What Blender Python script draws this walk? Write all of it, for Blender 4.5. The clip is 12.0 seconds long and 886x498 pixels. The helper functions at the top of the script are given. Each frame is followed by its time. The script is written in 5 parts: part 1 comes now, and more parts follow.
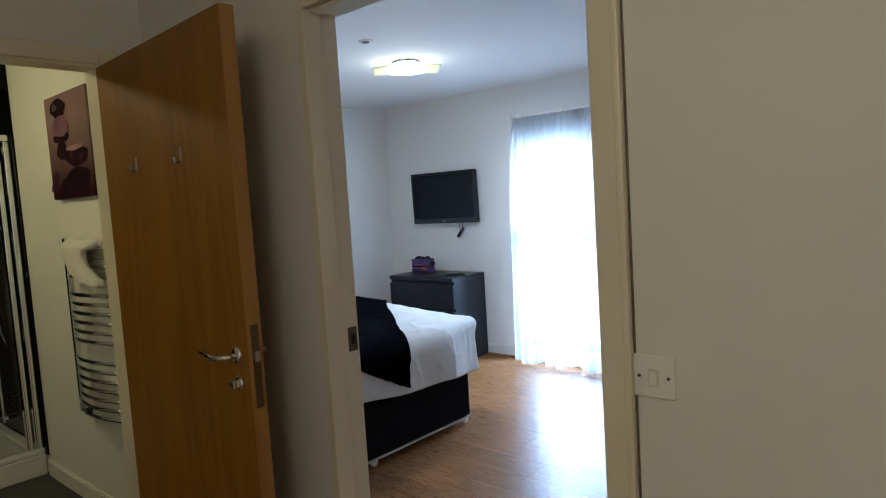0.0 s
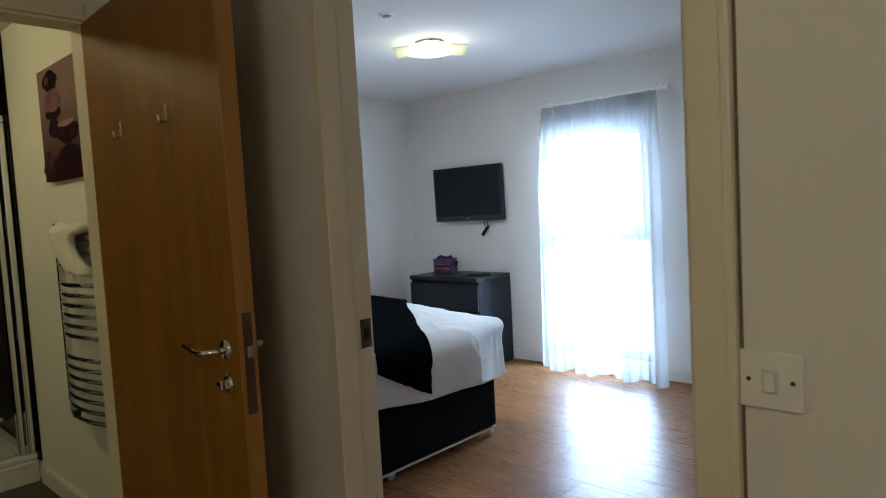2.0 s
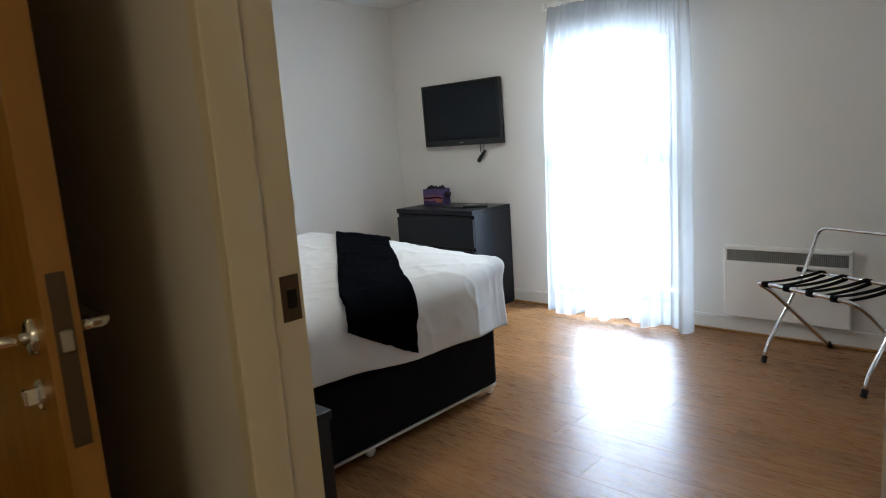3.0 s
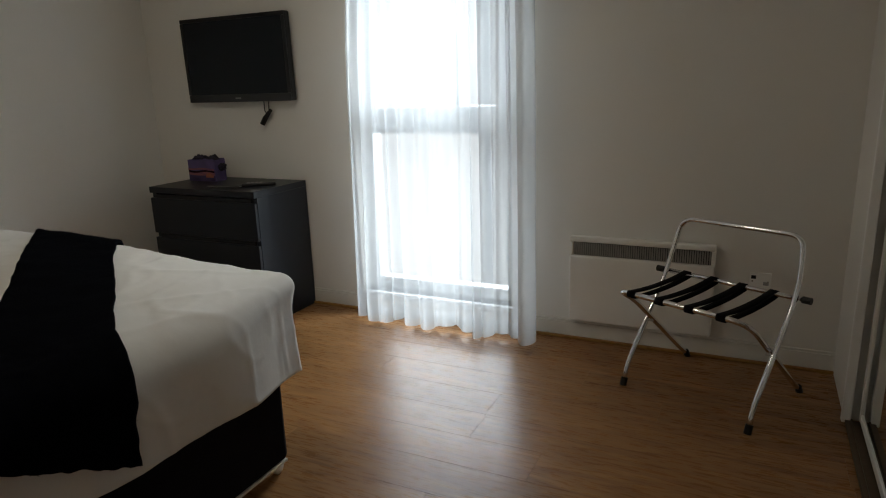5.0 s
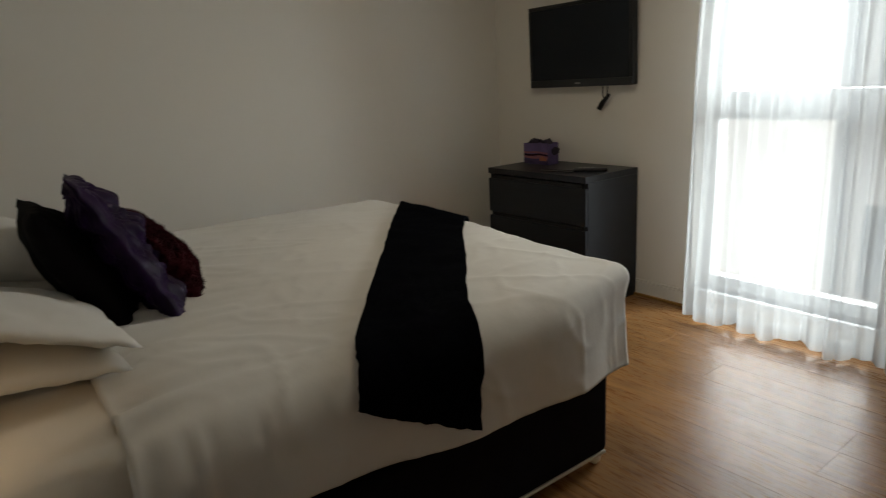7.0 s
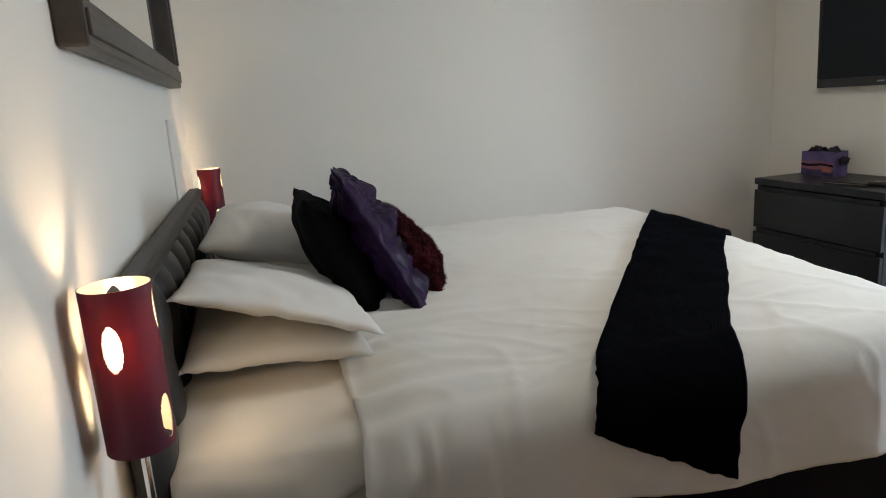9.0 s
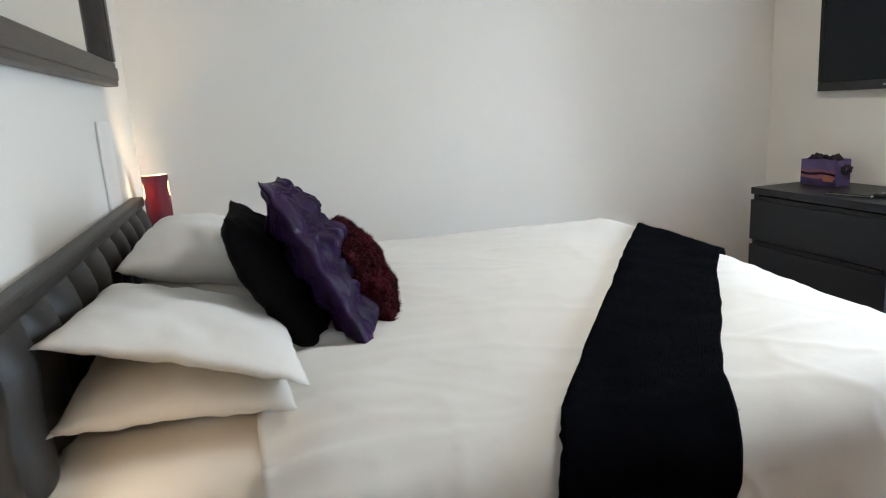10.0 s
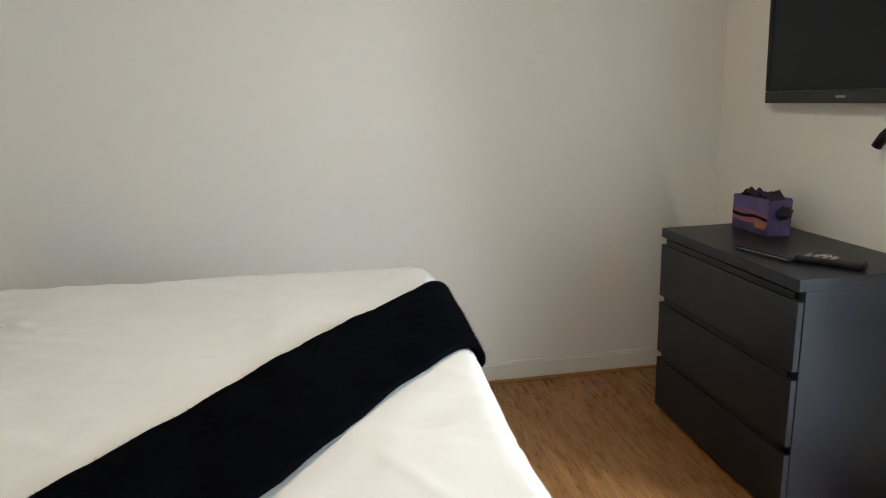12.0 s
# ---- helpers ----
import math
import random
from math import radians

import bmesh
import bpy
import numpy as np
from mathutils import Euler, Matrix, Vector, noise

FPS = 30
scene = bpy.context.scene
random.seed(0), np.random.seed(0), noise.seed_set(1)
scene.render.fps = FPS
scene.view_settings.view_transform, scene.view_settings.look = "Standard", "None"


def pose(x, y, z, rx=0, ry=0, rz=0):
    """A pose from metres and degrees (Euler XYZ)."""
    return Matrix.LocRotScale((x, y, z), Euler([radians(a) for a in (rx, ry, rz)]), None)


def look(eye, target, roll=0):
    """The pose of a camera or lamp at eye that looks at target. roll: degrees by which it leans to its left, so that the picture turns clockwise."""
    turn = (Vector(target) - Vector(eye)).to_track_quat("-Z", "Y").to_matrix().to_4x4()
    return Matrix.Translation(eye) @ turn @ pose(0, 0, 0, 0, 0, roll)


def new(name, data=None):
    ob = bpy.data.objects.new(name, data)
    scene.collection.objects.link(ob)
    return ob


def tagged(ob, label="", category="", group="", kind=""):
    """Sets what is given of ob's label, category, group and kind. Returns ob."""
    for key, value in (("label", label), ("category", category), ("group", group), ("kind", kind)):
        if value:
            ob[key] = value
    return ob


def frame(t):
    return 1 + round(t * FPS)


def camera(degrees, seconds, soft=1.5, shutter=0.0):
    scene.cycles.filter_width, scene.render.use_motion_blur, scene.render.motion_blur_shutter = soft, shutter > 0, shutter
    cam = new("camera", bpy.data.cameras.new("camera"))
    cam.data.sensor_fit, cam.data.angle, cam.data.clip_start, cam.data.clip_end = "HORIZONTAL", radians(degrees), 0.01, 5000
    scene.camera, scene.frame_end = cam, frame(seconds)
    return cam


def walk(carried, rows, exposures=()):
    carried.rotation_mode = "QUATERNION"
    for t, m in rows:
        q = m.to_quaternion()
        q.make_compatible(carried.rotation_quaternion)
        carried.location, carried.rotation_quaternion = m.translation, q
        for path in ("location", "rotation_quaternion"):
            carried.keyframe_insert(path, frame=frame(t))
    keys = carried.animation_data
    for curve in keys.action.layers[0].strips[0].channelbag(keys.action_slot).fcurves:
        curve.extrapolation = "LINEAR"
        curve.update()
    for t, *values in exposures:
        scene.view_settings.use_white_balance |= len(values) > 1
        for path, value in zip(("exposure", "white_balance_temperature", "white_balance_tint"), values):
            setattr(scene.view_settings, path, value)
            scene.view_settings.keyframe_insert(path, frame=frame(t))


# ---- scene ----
cam = camera(68.6, 12.0, soft=1.05, shutter=0.2)
PATH = [
    (0, (-0.124, 0.056, 1.505), (-1.44, 1.554, 1.346), -3.6),
    (0.5, (-0.138, 0.07, 1.504), (-1.456, 1.571, 1.404), -3.6),
    (1, (-0.14, 0.08, 1.478), (-1.482, 1.559, 1.379), -3.5),
    (1.5, (-0.178, 0.135, 1.442), (-1.553, 1.584, 1.334), -3.4),
    (2, (-0.367, 0.281, 1.401), (-1.729, 1.739, 1.269), -3.2),
    (2.5, (-0.589, 0.535, 1.338), (-1.948, 1.982, 1.095), -3.3),
    (4.5, (-1.326, 1.532, 1.294), (-2.454, 3.104, 0.787), -2.3),
    (5, (-1.407, 1.703, 1.318), (-2.256, 3.446, 0.825), -1.9),
    (5.5, (-1.425, 1.768, 1.33), (-2.266, 3.515, 0.837), -1.7),
    (6, (-1.469, 1.755, 1.317), (-2.431, 3.439, 0.829), -1.6),
    (6.5, (-1.508, 1.712, 1.321), (-2.796, 3.159, 0.825), -2.2),
    (7, (-1.523, 1.668, 1.329), (-3.075, 2.827, 0.83), -3.3),
    (7.5, (-1.564, 1.62, 1.324), (-3.31, 2.47, 0.843), -3.6),
    (9.5, (-1.695, 1.752, 1.292), (-3.576, 2.277, 0.861), -3.8),
    (10, (-1.842, 1.875, 1.295), (-3.718, 2.418, 0.864), -3.4),
    (10.5, (-1.934, 2.167, 1.293), (-3.806, 2.723, 0.861), -2.8),
    (11, (-2.026, 2.474, 1.327), (-3.907, 2.989, 0.886), -3.6),
    (11.5, (-2.173, 2.822, 1.303), (-4.088, 3.202, 0.868), -2.0),
    (12, (-2.284, 3.155, 1.306), (-4.21, 3.451, 0.858), -1.9),
]
EXPOSURES = [
    (0.0, 0.15, 4900, 8), (1.5, 0.22, 4950, 8), (2.0, -0.04, 5150, 8), (2.7, 0.06, 5650, 8), (4.5, -0.90, 6650, 9), (5.2, -1.32, 7100, 9), (6.2, -1.27, 7200, 9),
    (7.0, -1.22, 7650, 9), (7.5, -0.25, 6700, 9), (9.3, 0.0, 6400, 9), (10.0, 0.46, 6200, 9), (11.0, 0.26, 6650, 9), (12.0, 0.17, 6850, 9),
]
walk(cam, [(t, look(eye, target, roll)) for t, eye, target, roll in PATH], EXPOSURES)

# ---- world, daylight, lamps ----
world = bpy.data.worlds.new("sky")
scene.world = world
world.use_nodes = True
wn, wl = world.node_tree.nodes, world.node_tree.links
sky = wn.new("ShaderNodeTexSky")
sky.sky_type, sky.sun_disc = "NISHITA", False
sky.sun_elevation, sky.sun_rotation = radians(38), radians(200)
wl.new(sky.outputs[0], wn["Background"].inputs[0])
wn["Background"].inputs[1].default_value = 0.12
sun = new("sun", bpy.data.lights.new("sun", "SUN"))
sun.data.energy, sun.data.angle, sun.data.color = 3.0, radians(12), (1.0, 0.96, 0.9)
sun.matrix_basis = look((0, 0, 10), (2.2, 5.6, 0))


def area(name, m, sx, sy, watts, colour):
    lamp = new(name, bpy.data.lights.new(name, "AREA"))
    lamp.data.shape, lamp.data.size, lamp.data.size_y = "RECTANGLE", sx, sy
    lamp.data.energy, lamp.data.color = watts, colour
    lamp.matrix_basis = m
    return lamp


def bulb(name, place, watts, colour, radius=0.03):
    lamp = new(name, bpy.data.lights.new(name, "POINT"))
    lamp.data.energy, lamp.data.color, lamp.data.shadow_soft_size = watts, colour, radius
    lamp.location = place
    return lamp


# daylight of the sky above the window
area("window_daylight", look((-3.0, 6.35, 1.85), (-3.0, 4.9, 1.30)), 3.2, 2.2, 925, (0.74, 0.87, 1.0))
bulb("ceiling_bulb", (-3.25, 3.35, 2.17), 3.5, (1.0, 0.91, 0.78), 0.06)
area("ceiling_lamp_light", look((-3.25, 3.35, 2.325), (-3.25, 3.351, 0.0)), 0.24, 0.24, 9, (1.0, 0.91, 0.78))
bulb("bedside_bulb_near", (-2.676, 1.470, 0.985), 5.0, (1.0, 0.72, 0.44), 0.022)
bulb("bedside_bulb_far", (-4.77, 1.498, 1.005), 5.6, (1.0, 0.72, 0.44), 0.022)
bulb("bathroom_bulb", (-3.75, 0.20, 2.38), 15, (1.0, 0.765, 0.29), 0.05)
bulb("hall_bulb", (-0.25, -0.45, 2.18), 14.5, (1.0, 0.78, 0.42), 0.24)


# ---- materials ----
def material(name, colour, rough=0.6, metal=0.0, spread=0.08, scale=6.0, bump=0.05, bump_scale=60.0, stretch=(1, 1, 1),
             dark=None, per_object=0.0, twist=0.0, coat=0.0, sheen=0.0, distance=0.002, spec=0.5):
    """A surface with large and fine variation of colour and relief."""
    m = bpy.data.materials.new(name)
    m.use_nodes = True
    n, l = m.node_tree.nodes, m.node_tree.links
    b = n["Principled BSDF"]
    b.inputs["Roughness"].default_value = rough
    b.inputs["Metallic"].default_value = metal
    b.inputs["Coat Weight"].default_value, b.inputs["Coat Roughness"].default_value = coat, 0.2
    b.inputs["Sheen Weight"].default_value = sheen
    b.inputs["Specular IOR Level"].default_value = spec
    tc = n.new("ShaderNodeTexCoord")
    mp = n.new("ShaderNodeMapping")
    mp.inputs["Scale"].default_value = stretch
    if per_object:
        info = n.new("ShaderNodeObjectInfo")
        mul = n.new("ShaderNodeVectorMath")
        mul.operation = "SCALE"
        mul.inputs[0].default_value = (37.0, 91.0, 13.0)
        l.new(info.outputs["Random"], mul.inputs["Scale"])
        add = n.new("ShaderNodeVectorMath")
        l.new(tc.outputs["Object"], add.inputs[0])
        l.new(mul.outputs[0], add.inputs[1])
        l.new(add.outputs[0], mp.inputs["Vector"])
    else:
        l.new(tc.outputs["Object"], mp.inputs["Vector"])
    big = n.new("ShaderNodeTexNoise")
    big.inputs["Scale"].default_value, big.inputs["Detail"].default_value = scale, 5
    big.inputs["Distortion"].default_value = twist
    l.new(mp.outputs[0], big.inputs["Vector"])
    ramp = n.new("ShaderNodeValToRGB")
    low = dark or [c * (1 - spread * 2) for c in colour]
    ramp.color_ramp.elements[0].position, ramp.color_ramp.elements[1].position = 0.3, 0.7
    ramp.color_ramp.elements[0].color = (*low, 1)
    ramp.color_ramp.elements[1].color = (*colour, 1)
    l.new(big.outputs["Fac"], ramp.inputs["Fac"])
    out = ramp.outputs["Color"]
    if per_object:
        hsv = n.new("ShaderNodeHueSaturation")
        rng = n.new("ShaderNodeMapRange")
        rng.inputs["To Min"].default_value, rng.inputs["To Max"].default_value = 1 - per_object, 1 + per_object
        l.new(info.outputs["Random"], rng.inputs["Value"])
        l.new(rng.outputs[0], hsv.inputs["Value"])
        l.new(out, hsv.inputs["Color"])
        out = hsv.outputs["Color"]
    l.new(out, b.inputs["Base Color"])
    fine = n.new("ShaderNodeTexNoise")
    fine.inputs["Scale"].default_value, fine.inputs["Detail"].default_value = bump_scale, 4
    l.new(mp.outputs[0], fine.inputs["Vector"])
    bp = n.new("ShaderNodeBump")
    bp.inputs["Strength"].default_value, bp.inputs["Distance"].default_value = bump, distance
    l.new(fine.outputs["Fac"], bp.inputs["Height"])
    l.new(bp.outputs[0], b.inputs["Normal"])
    rr = n.new("ShaderNodeMapRange")
    rr.inputs["To Min"].default_value, rr.inputs["To Max"].default_value = max(0.02, rough * 0.85), min(1, rough * 1.15)
    l.new(fine.outputs["Fac"], rr.inputs["Value"])
    l.new(rr.outputs[0], b.inputs["Roughness"])
    return m


def glow(name, colour, strength):
    m = bpy.data.materials.new(name)
    m.use_nodes = True
    b = m.node_tree.nodes["Principled BSDF"]
    b.inputs["Base Color"].default_value = (*colour, 1)
    b.inputs["Emission Color"].default_value = (*colour, 1)
    b.inputs["Emission Strength"].default_value = strength
    return m


def glass(name, tint=(1, 1, 1), rough=0.0):
    """Thin clear pane: light passes straight on, gloss by the angle."""
    m = bpy.data.materials.new(name)
    m.use_nodes = True
    n, l = m.node_tree.nodes, m.node_tree.links
    tr, gl, fr, mix = n.new("ShaderNodeBsdfTransparent"), n.new("ShaderNodeBsdfGlossy"), n.new("ShaderNodeFresnel"), n.new("ShaderNodeMixShader")
    tr.inputs[0].default_value = (*tint, 1)
    gl.inputs["Roughness"].default_value = rough
    fr.inputs["IOR"].default_value = 1.35
    l.new(fr.outputs[0], mix.inputs[0])
    l.new(tr.outputs[0], mix.inputs[1])
    l.new(gl.outputs[0], mix.inputs[2])
    l.new(mix.outputs[0], n["Material Output"].inputs["Surface"])
    return m


def sheer(name):
    """Thin voile: part open weave, part cloth that passes light on."""
    m = bpy.data.materials.new(name)
    m.use_nodes = True
    n, l = m.node_tree.nodes, m.node_tree.links
    tr, df, tl = n.new("ShaderNodeBsdfTransparent"), n.new("ShaderNodeBsdfDiffuse"), n.new("ShaderNodeBsdfTranslucent")
    df.inputs[0].default_value = (0.86, 0.88, 0.90, 1)
    tl.inputs[0].default_value = (0.60, 0.62, 0.635, 1)
    cloth, mix = n.new("ShaderNodeMixShader"), n.new("ShaderNodeMixShader")
    cloth.inputs[0].default_value = 0.6
    l.new(df.outputs[0], cloth.inputs[1])
    l.new(tl.outputs[0], cloth.inputs[2])
    tc, wv, rg = n.new("ShaderNodeTexCoord"), n.new("ShaderNodeTexNoise"), n.new("ShaderNodeMapRange")
    wv.inputs["Scale"].default_value = 5
    l.new(tc.outputs["Object"], wv.inputs["Vector"])
    rg.inputs["To Min"].default_value, rg.inputs["To Max"].default_value = 0.50, 0.60
    l.new(wv.outputs["Fac"], rg.inputs["Value"])
    l.new(rg.outputs[0], mix.inputs[0])
    l.new(tr.outputs[0], mix.inputs[1])
    l.new(cloth.outputs[0], mix.inputs[2])
    l.new(mix.outputs[0], n["Material Output"].inputs["Surface"])
    return m


PAINT = material("wall_paint", (0.79, 0.765, 0.715), 0.75, spread=0.015, scale=1.5, bump=0.06, bump_scale=220)
CEIL = material("ceiling_paint", (0.82, 0.81, 0.78), 0.85, spread=0.012, scale=1.2, bump=0.05, bump_scale=180)
GLOSS = material("gloss_paint", (0.80, 0.73, 0.57), 0.35, spread=0.03, scale=4, bump=0.05, bump_scale=40, stretch=(1, 1, 0.2))
# dark brown that stands in for the shadow along the architrave's outer edge
EDGESHADOW = material("architrave_shadow_paint", (0.20, 0.155, 0.10), 0.9, spread=0.2, scale=30)
SKIRT = material("skirting_paint", (0.78, 0.76, 0.71), 0.4, spread=0.03, scale=5, bump=0.04, bump_scale=40)
PLANK = material("laminate_oak", (0.325, 0.160, 0.060), 0.28, dark=(0.175, 0.076, 0.026), scale=2.4, bump=0.015, bump_scale=14,
                 stretch=(1.0, 9, 8), per_object=0.11, twist=1.6, distance=0.0006, spec=0.27, coat=0.0)
UNDER = material("floor_joint", (0.10, 0.05, 0.02), 0.8)
DOORWOOD = material("door_veneer", (0.29, 0.125, 0.008), 0.40, dark=(0.20, 0.083, 0.005), spec=0.25, twist=1.6, scale=2.2, bump=0.04, bump_scale=30, stretch=(4.5, 4.5, 0.5))
EDGEWOOD = material("door_lipping", (0.36, 0.18, 0.04), 0.45, dark=(0.29, 0.14, 0.03), scale=4, bump=0.06, bump_scale=40, stretch=(6, 6, 0.4))
BLACKWOOD = material("black_brown_veneer", (0.0048, 0.0072, 0.0128), 0.38, dark=(0.003, 0.005, 0.009), spec=0.42, scale=4, bump=0.12, bump_scale=40, stretch=(1, 4, 8))
CHROME = material("chrome", (0.82, 0.82, 0.83), 0.10, 1.0, spread=0.02, bump=0.01)
STEEL = material("brushed_steel", (0.55, 0.52, 0.48), 0.32, 1.0, spread=0.05, bump=0.05, bump_scale=120)
BRONZE = material("dark_plate", (0.13, 0.09, 0.06), 0.45, 0.6)
BLACKP = material("black_plastic", (0.009, 0.009, 0.010), 0.36, spec=0.3, spread=0.1, bump=0.04, bump_scale=200)
BARGREY = material("speaker_grey", (0.022, 0.024, 0.028), 0.4, spec=0.4)
SCREEN = material("tv_screen", (0.006, 0.009, 0.014), 0.14, spec=0.22, spread=0.02, bump=0.0)
WHITEP = material("white_plastic", (0.86, 0.84, 0.80), 0.35, spread=0.02, bump=0.02)
GREYP = material("grey_plastic", (0.30, 0.30, 0.29), 0.5)
LINEN = material("white_cotton", (0.70, 0.685, 0.655), 0.9, spread=0.02, scale=7, bump=0.25, bump_scale=12, sheen=0.2, distance=0.006)
SHEET = material("cream_sheet", (0.71, 0.665, 0.60), 0.9, spread=0.03, scale=6, bump=0.25, bump_scale=10, sheen=0.2, distance=0.006)
THROW = material("black_plush", (0.0022, 0.0027, 0.0046), 1.0, spread=0.25, scale=12, bump=0.5, bump_scale=300, spec=0.02, distance=0.002)
DIVAN = material("divan_cloth", (0.009, 0.008, 0.012), 0.95, spread=0.15, scale=20, bump=0.3, bump_scale=300, spec=0.1)
LEATHER = material("brown_leatherette", (0.015, 0.013, 0.012), 0.46, spread=0.1, scale=12, bump=0.25, bump_scale=180)
PURPLE = material("purple_satin", (0.021, 0.005, 0.045), 0.42, spread=0.35, scale=16, bump=0.6, bump_scale=45, spec=0.12)
BLACKC = material("black_cushion_cloth", (0.005, 0.0045, 0.006), 0.95, spec=0.1, bump=0.3, bump_scale=200)
WINE = material("wine_plush", (0.062, 0.006, 0.012), 1.0, spread=0.35, scale=14, bump=1.0, bump_scale=60, spec=0.1, distance=0.012)
SHADE = material("maroon_shade", (0.055, 0.007, 0.030), 0.6, spread=0.1, scale=20, bump=0.1, bump_scale=200)
SHADEIN = material("shade_lining", (0.85, 0.78, 0.66), 0.6)


def let_through(m, colour, share):
    """Mix some light shining through a thin cloth or paper into a material."""
    n, l = m.node_tree.nodes, m.node_tree.links
    t, x = n.new("ShaderNodeBsdfTranslucent"), n.new("ShaderNodeMixShader")
    t.inputs[0].default_value, x.inputs[0].default_value = (*colour, 1), share
    l.new(n["Principled BSDF"].outputs[0], x.inputs[1])
    l.new(t.outputs[0], x.inputs[2])
    l.new(x.outputs[0], n["Material Output"].inputs["Surface"])


let_through(SHADE, (0.50, 0.035, 0.05), 0.15)
let_through(SHADEIN, (0.85, 0.70, 0.55), 0.07)
MIRROR = material("mirror_silver", (0.86, 0.88, 0.87), 0.02, 1.0, spread=0.0, bump=0.0)
DARKFRAME = material("dark_frame_wood", (0.055, 0.043, 0.036), 0.45, spread=0.2, scale=5, bump=0.15, bump_scale=40, stretch=(0.4, 6, 6))
UPVC = material("window_frame_white", (0.75, 0.76, 0.77), 0.35, spread=0.01)
GLASS = glass("clear_glass")
VOILE = sheer("white_voile")
LAMPGLASS = glow("lit_opal_glass", (1.0, 0.90, 0.70), 5.0)
BULBGLOW = glow("bulb_glow", (1.0, 0.80, 0.50), 9.0)
OUTGLOW = glow("bright_distance", (0.90, 0.95, 1.0), 1.15)
TILE = material("dark_floor_tile", (0.035, 0.033, 0.032), 0.5, spread=0.2, bump=0.1)
SHOWERWALL = material("black_shower_panel", (0.004, 0.004, 0.005), 0.12, spec=0.08, bump=0.0)
TRAY = material("white_acrylic", (0.82, 0.82, 0.80), 0.18, spread=0.01, bump=0.0)
TOWEL = material("white_towelling", (0.82, 0.78, 0.70), 0.95, bump=0.9, bump_scale=220, distance=0.004)
CANVAS = material("mauve_canvas", (0.25, 0.165, 0.145), 0.8, dark=(0.21, 0.13, 0.125), scale=2, bump=0.1, bump_scale=300, spec=0.08)
# the print runs from tan above to deep purple below
_n, _l = CANVAS.node_tree.nodes, CANVAS.node_tree.links
_c, _x, _r, _k = _n.new("ShaderNodeTexCoord"), _n.new("ShaderNodeSeparateXYZ"), _n.new("ShaderNodeValToRGB"), _n.new("ShaderNodeMix")
_l.new(_c.outputs["Generated"], _x.inputs[0])
_l.new(_x.outputs["Z"], _r.inputs[0])
_r.color_ramp.elements[0].position, _r.color_ramp.elements[0].color = 0.05, (0.12, 0.03, 0.10, 1)
_r.color_ramp.elements[1].position, _r.color_ramp.elements[1].color = 0.75, (1, 1, 1, 1)
_k.data_type, _k.blend_type = "RGBA", "MULTIPLY"
_k.inputs["Factor"].default_value = 1.0
_l.new(_n["Principled BSDF"].inputs["Base Color"].links[0].from_socket, _k.inputs[6])
_l.new(_r.outputs["Color"], _k.inputs[7])
_l.new(_k.outputs[2], _n["Principled BSDF"].inputs["Base Color"])
STONEGREY = material("grey_stone_print", (0.10, 0.075, 0.075), 0.75, spread=0.2, scale=10, spec=0.08)
PETAL = material("pink_petal_print", (0.34, 0.18, 0.20), 0.75, spread=0.1, scale=10, spec=0.08)
PLUM = material("plum_print", (0.016, 0.004, 0.013), 0.7, spread=0.2, spec=0.08)
MAGENTA = material("magenta_print", (0.055, 0.016, 0.042), 0.75, spread=0.2, scale=8, spec=0.08)
ROSE = material("rose_print", (0.20, 0.095, 0.135), 0.75, spread=0.2, scale=10, spec=0.08)
SOIL = material("outside_paving", (0.50, 0.50, 0.49), 0.9, scale=2)
BRICK = material("outside_render", (0.48, 0.48, 0.49), 0.9, scale=1)


# ---- mesh helpers ----
def mesh(name, bm, mat):
    me = bpy.data.meshes.new(name)
    bmesh.ops.recalc_face_normals(bm, faces=bm.faces[:])
    bm.to_mesh(me)
    bm.free()
    me.materials.append(mat)
    return me


def smooth(ob, on=True):
    for p in ob.data.polygons:
        p.use_smooth = on
    return ob


def part(name, bm, mat, parent, label="", soft=False):
    ob = new(name, mesh(name, bm, mat))
    ob.parent = parent
    if parent.parent is None:
        ob.matrix_parent_inverse = parent.matrix_basis.inverted()
    if label:
        tagged(ob, label)
    return smooth(ob) if soft else ob


def structure(name, bm, mat, label, category):
    return tagged(new(name, mesh(name, bm, mat)), label, category, kind="structure")


def thing(name, place, label, category, group=""):
    e = new(name)
    e.empty_display_size = 0.1
    e.location = place
    return tagged(e, label, category, group)


def box(bm, x0, x1, y0, y1, z0, z1, bevel=0.0, m=None):
    x0, x1 = sorted((x0, x1))
    y0, y1 = sorted((y0, y1))
    r = bmesh.ops.create_cube(bm, size=1.0)
    vs = r["verts"]
    for v in vs:
        v.co = Vector(((x0 + x1) / 2 + v.co.x * (x1 - x0), (y0 + y1) / 2 + v.co.y * (y1 - y0), (z0 + z1) / 2 + v.co.z * (z1 - z0)))
    if bevel:
        es = {e for v in vs for e in v.link_edges}
        out = bmesh.ops.bevel(bm, geom=list(es), offset=bevel, segments=2, profile=0.5, affect="EDGES")
        vs = {v for f in out["faces"] for v in f.verts} | {v for v in vs if v.is_valid}
    if m is not None:
        bmesh.ops.transform(bm, matrix=m, verts=list(vs))
    return bm


def boxed(*a, **k):
    return box(bmesh.new(), *a, **k)


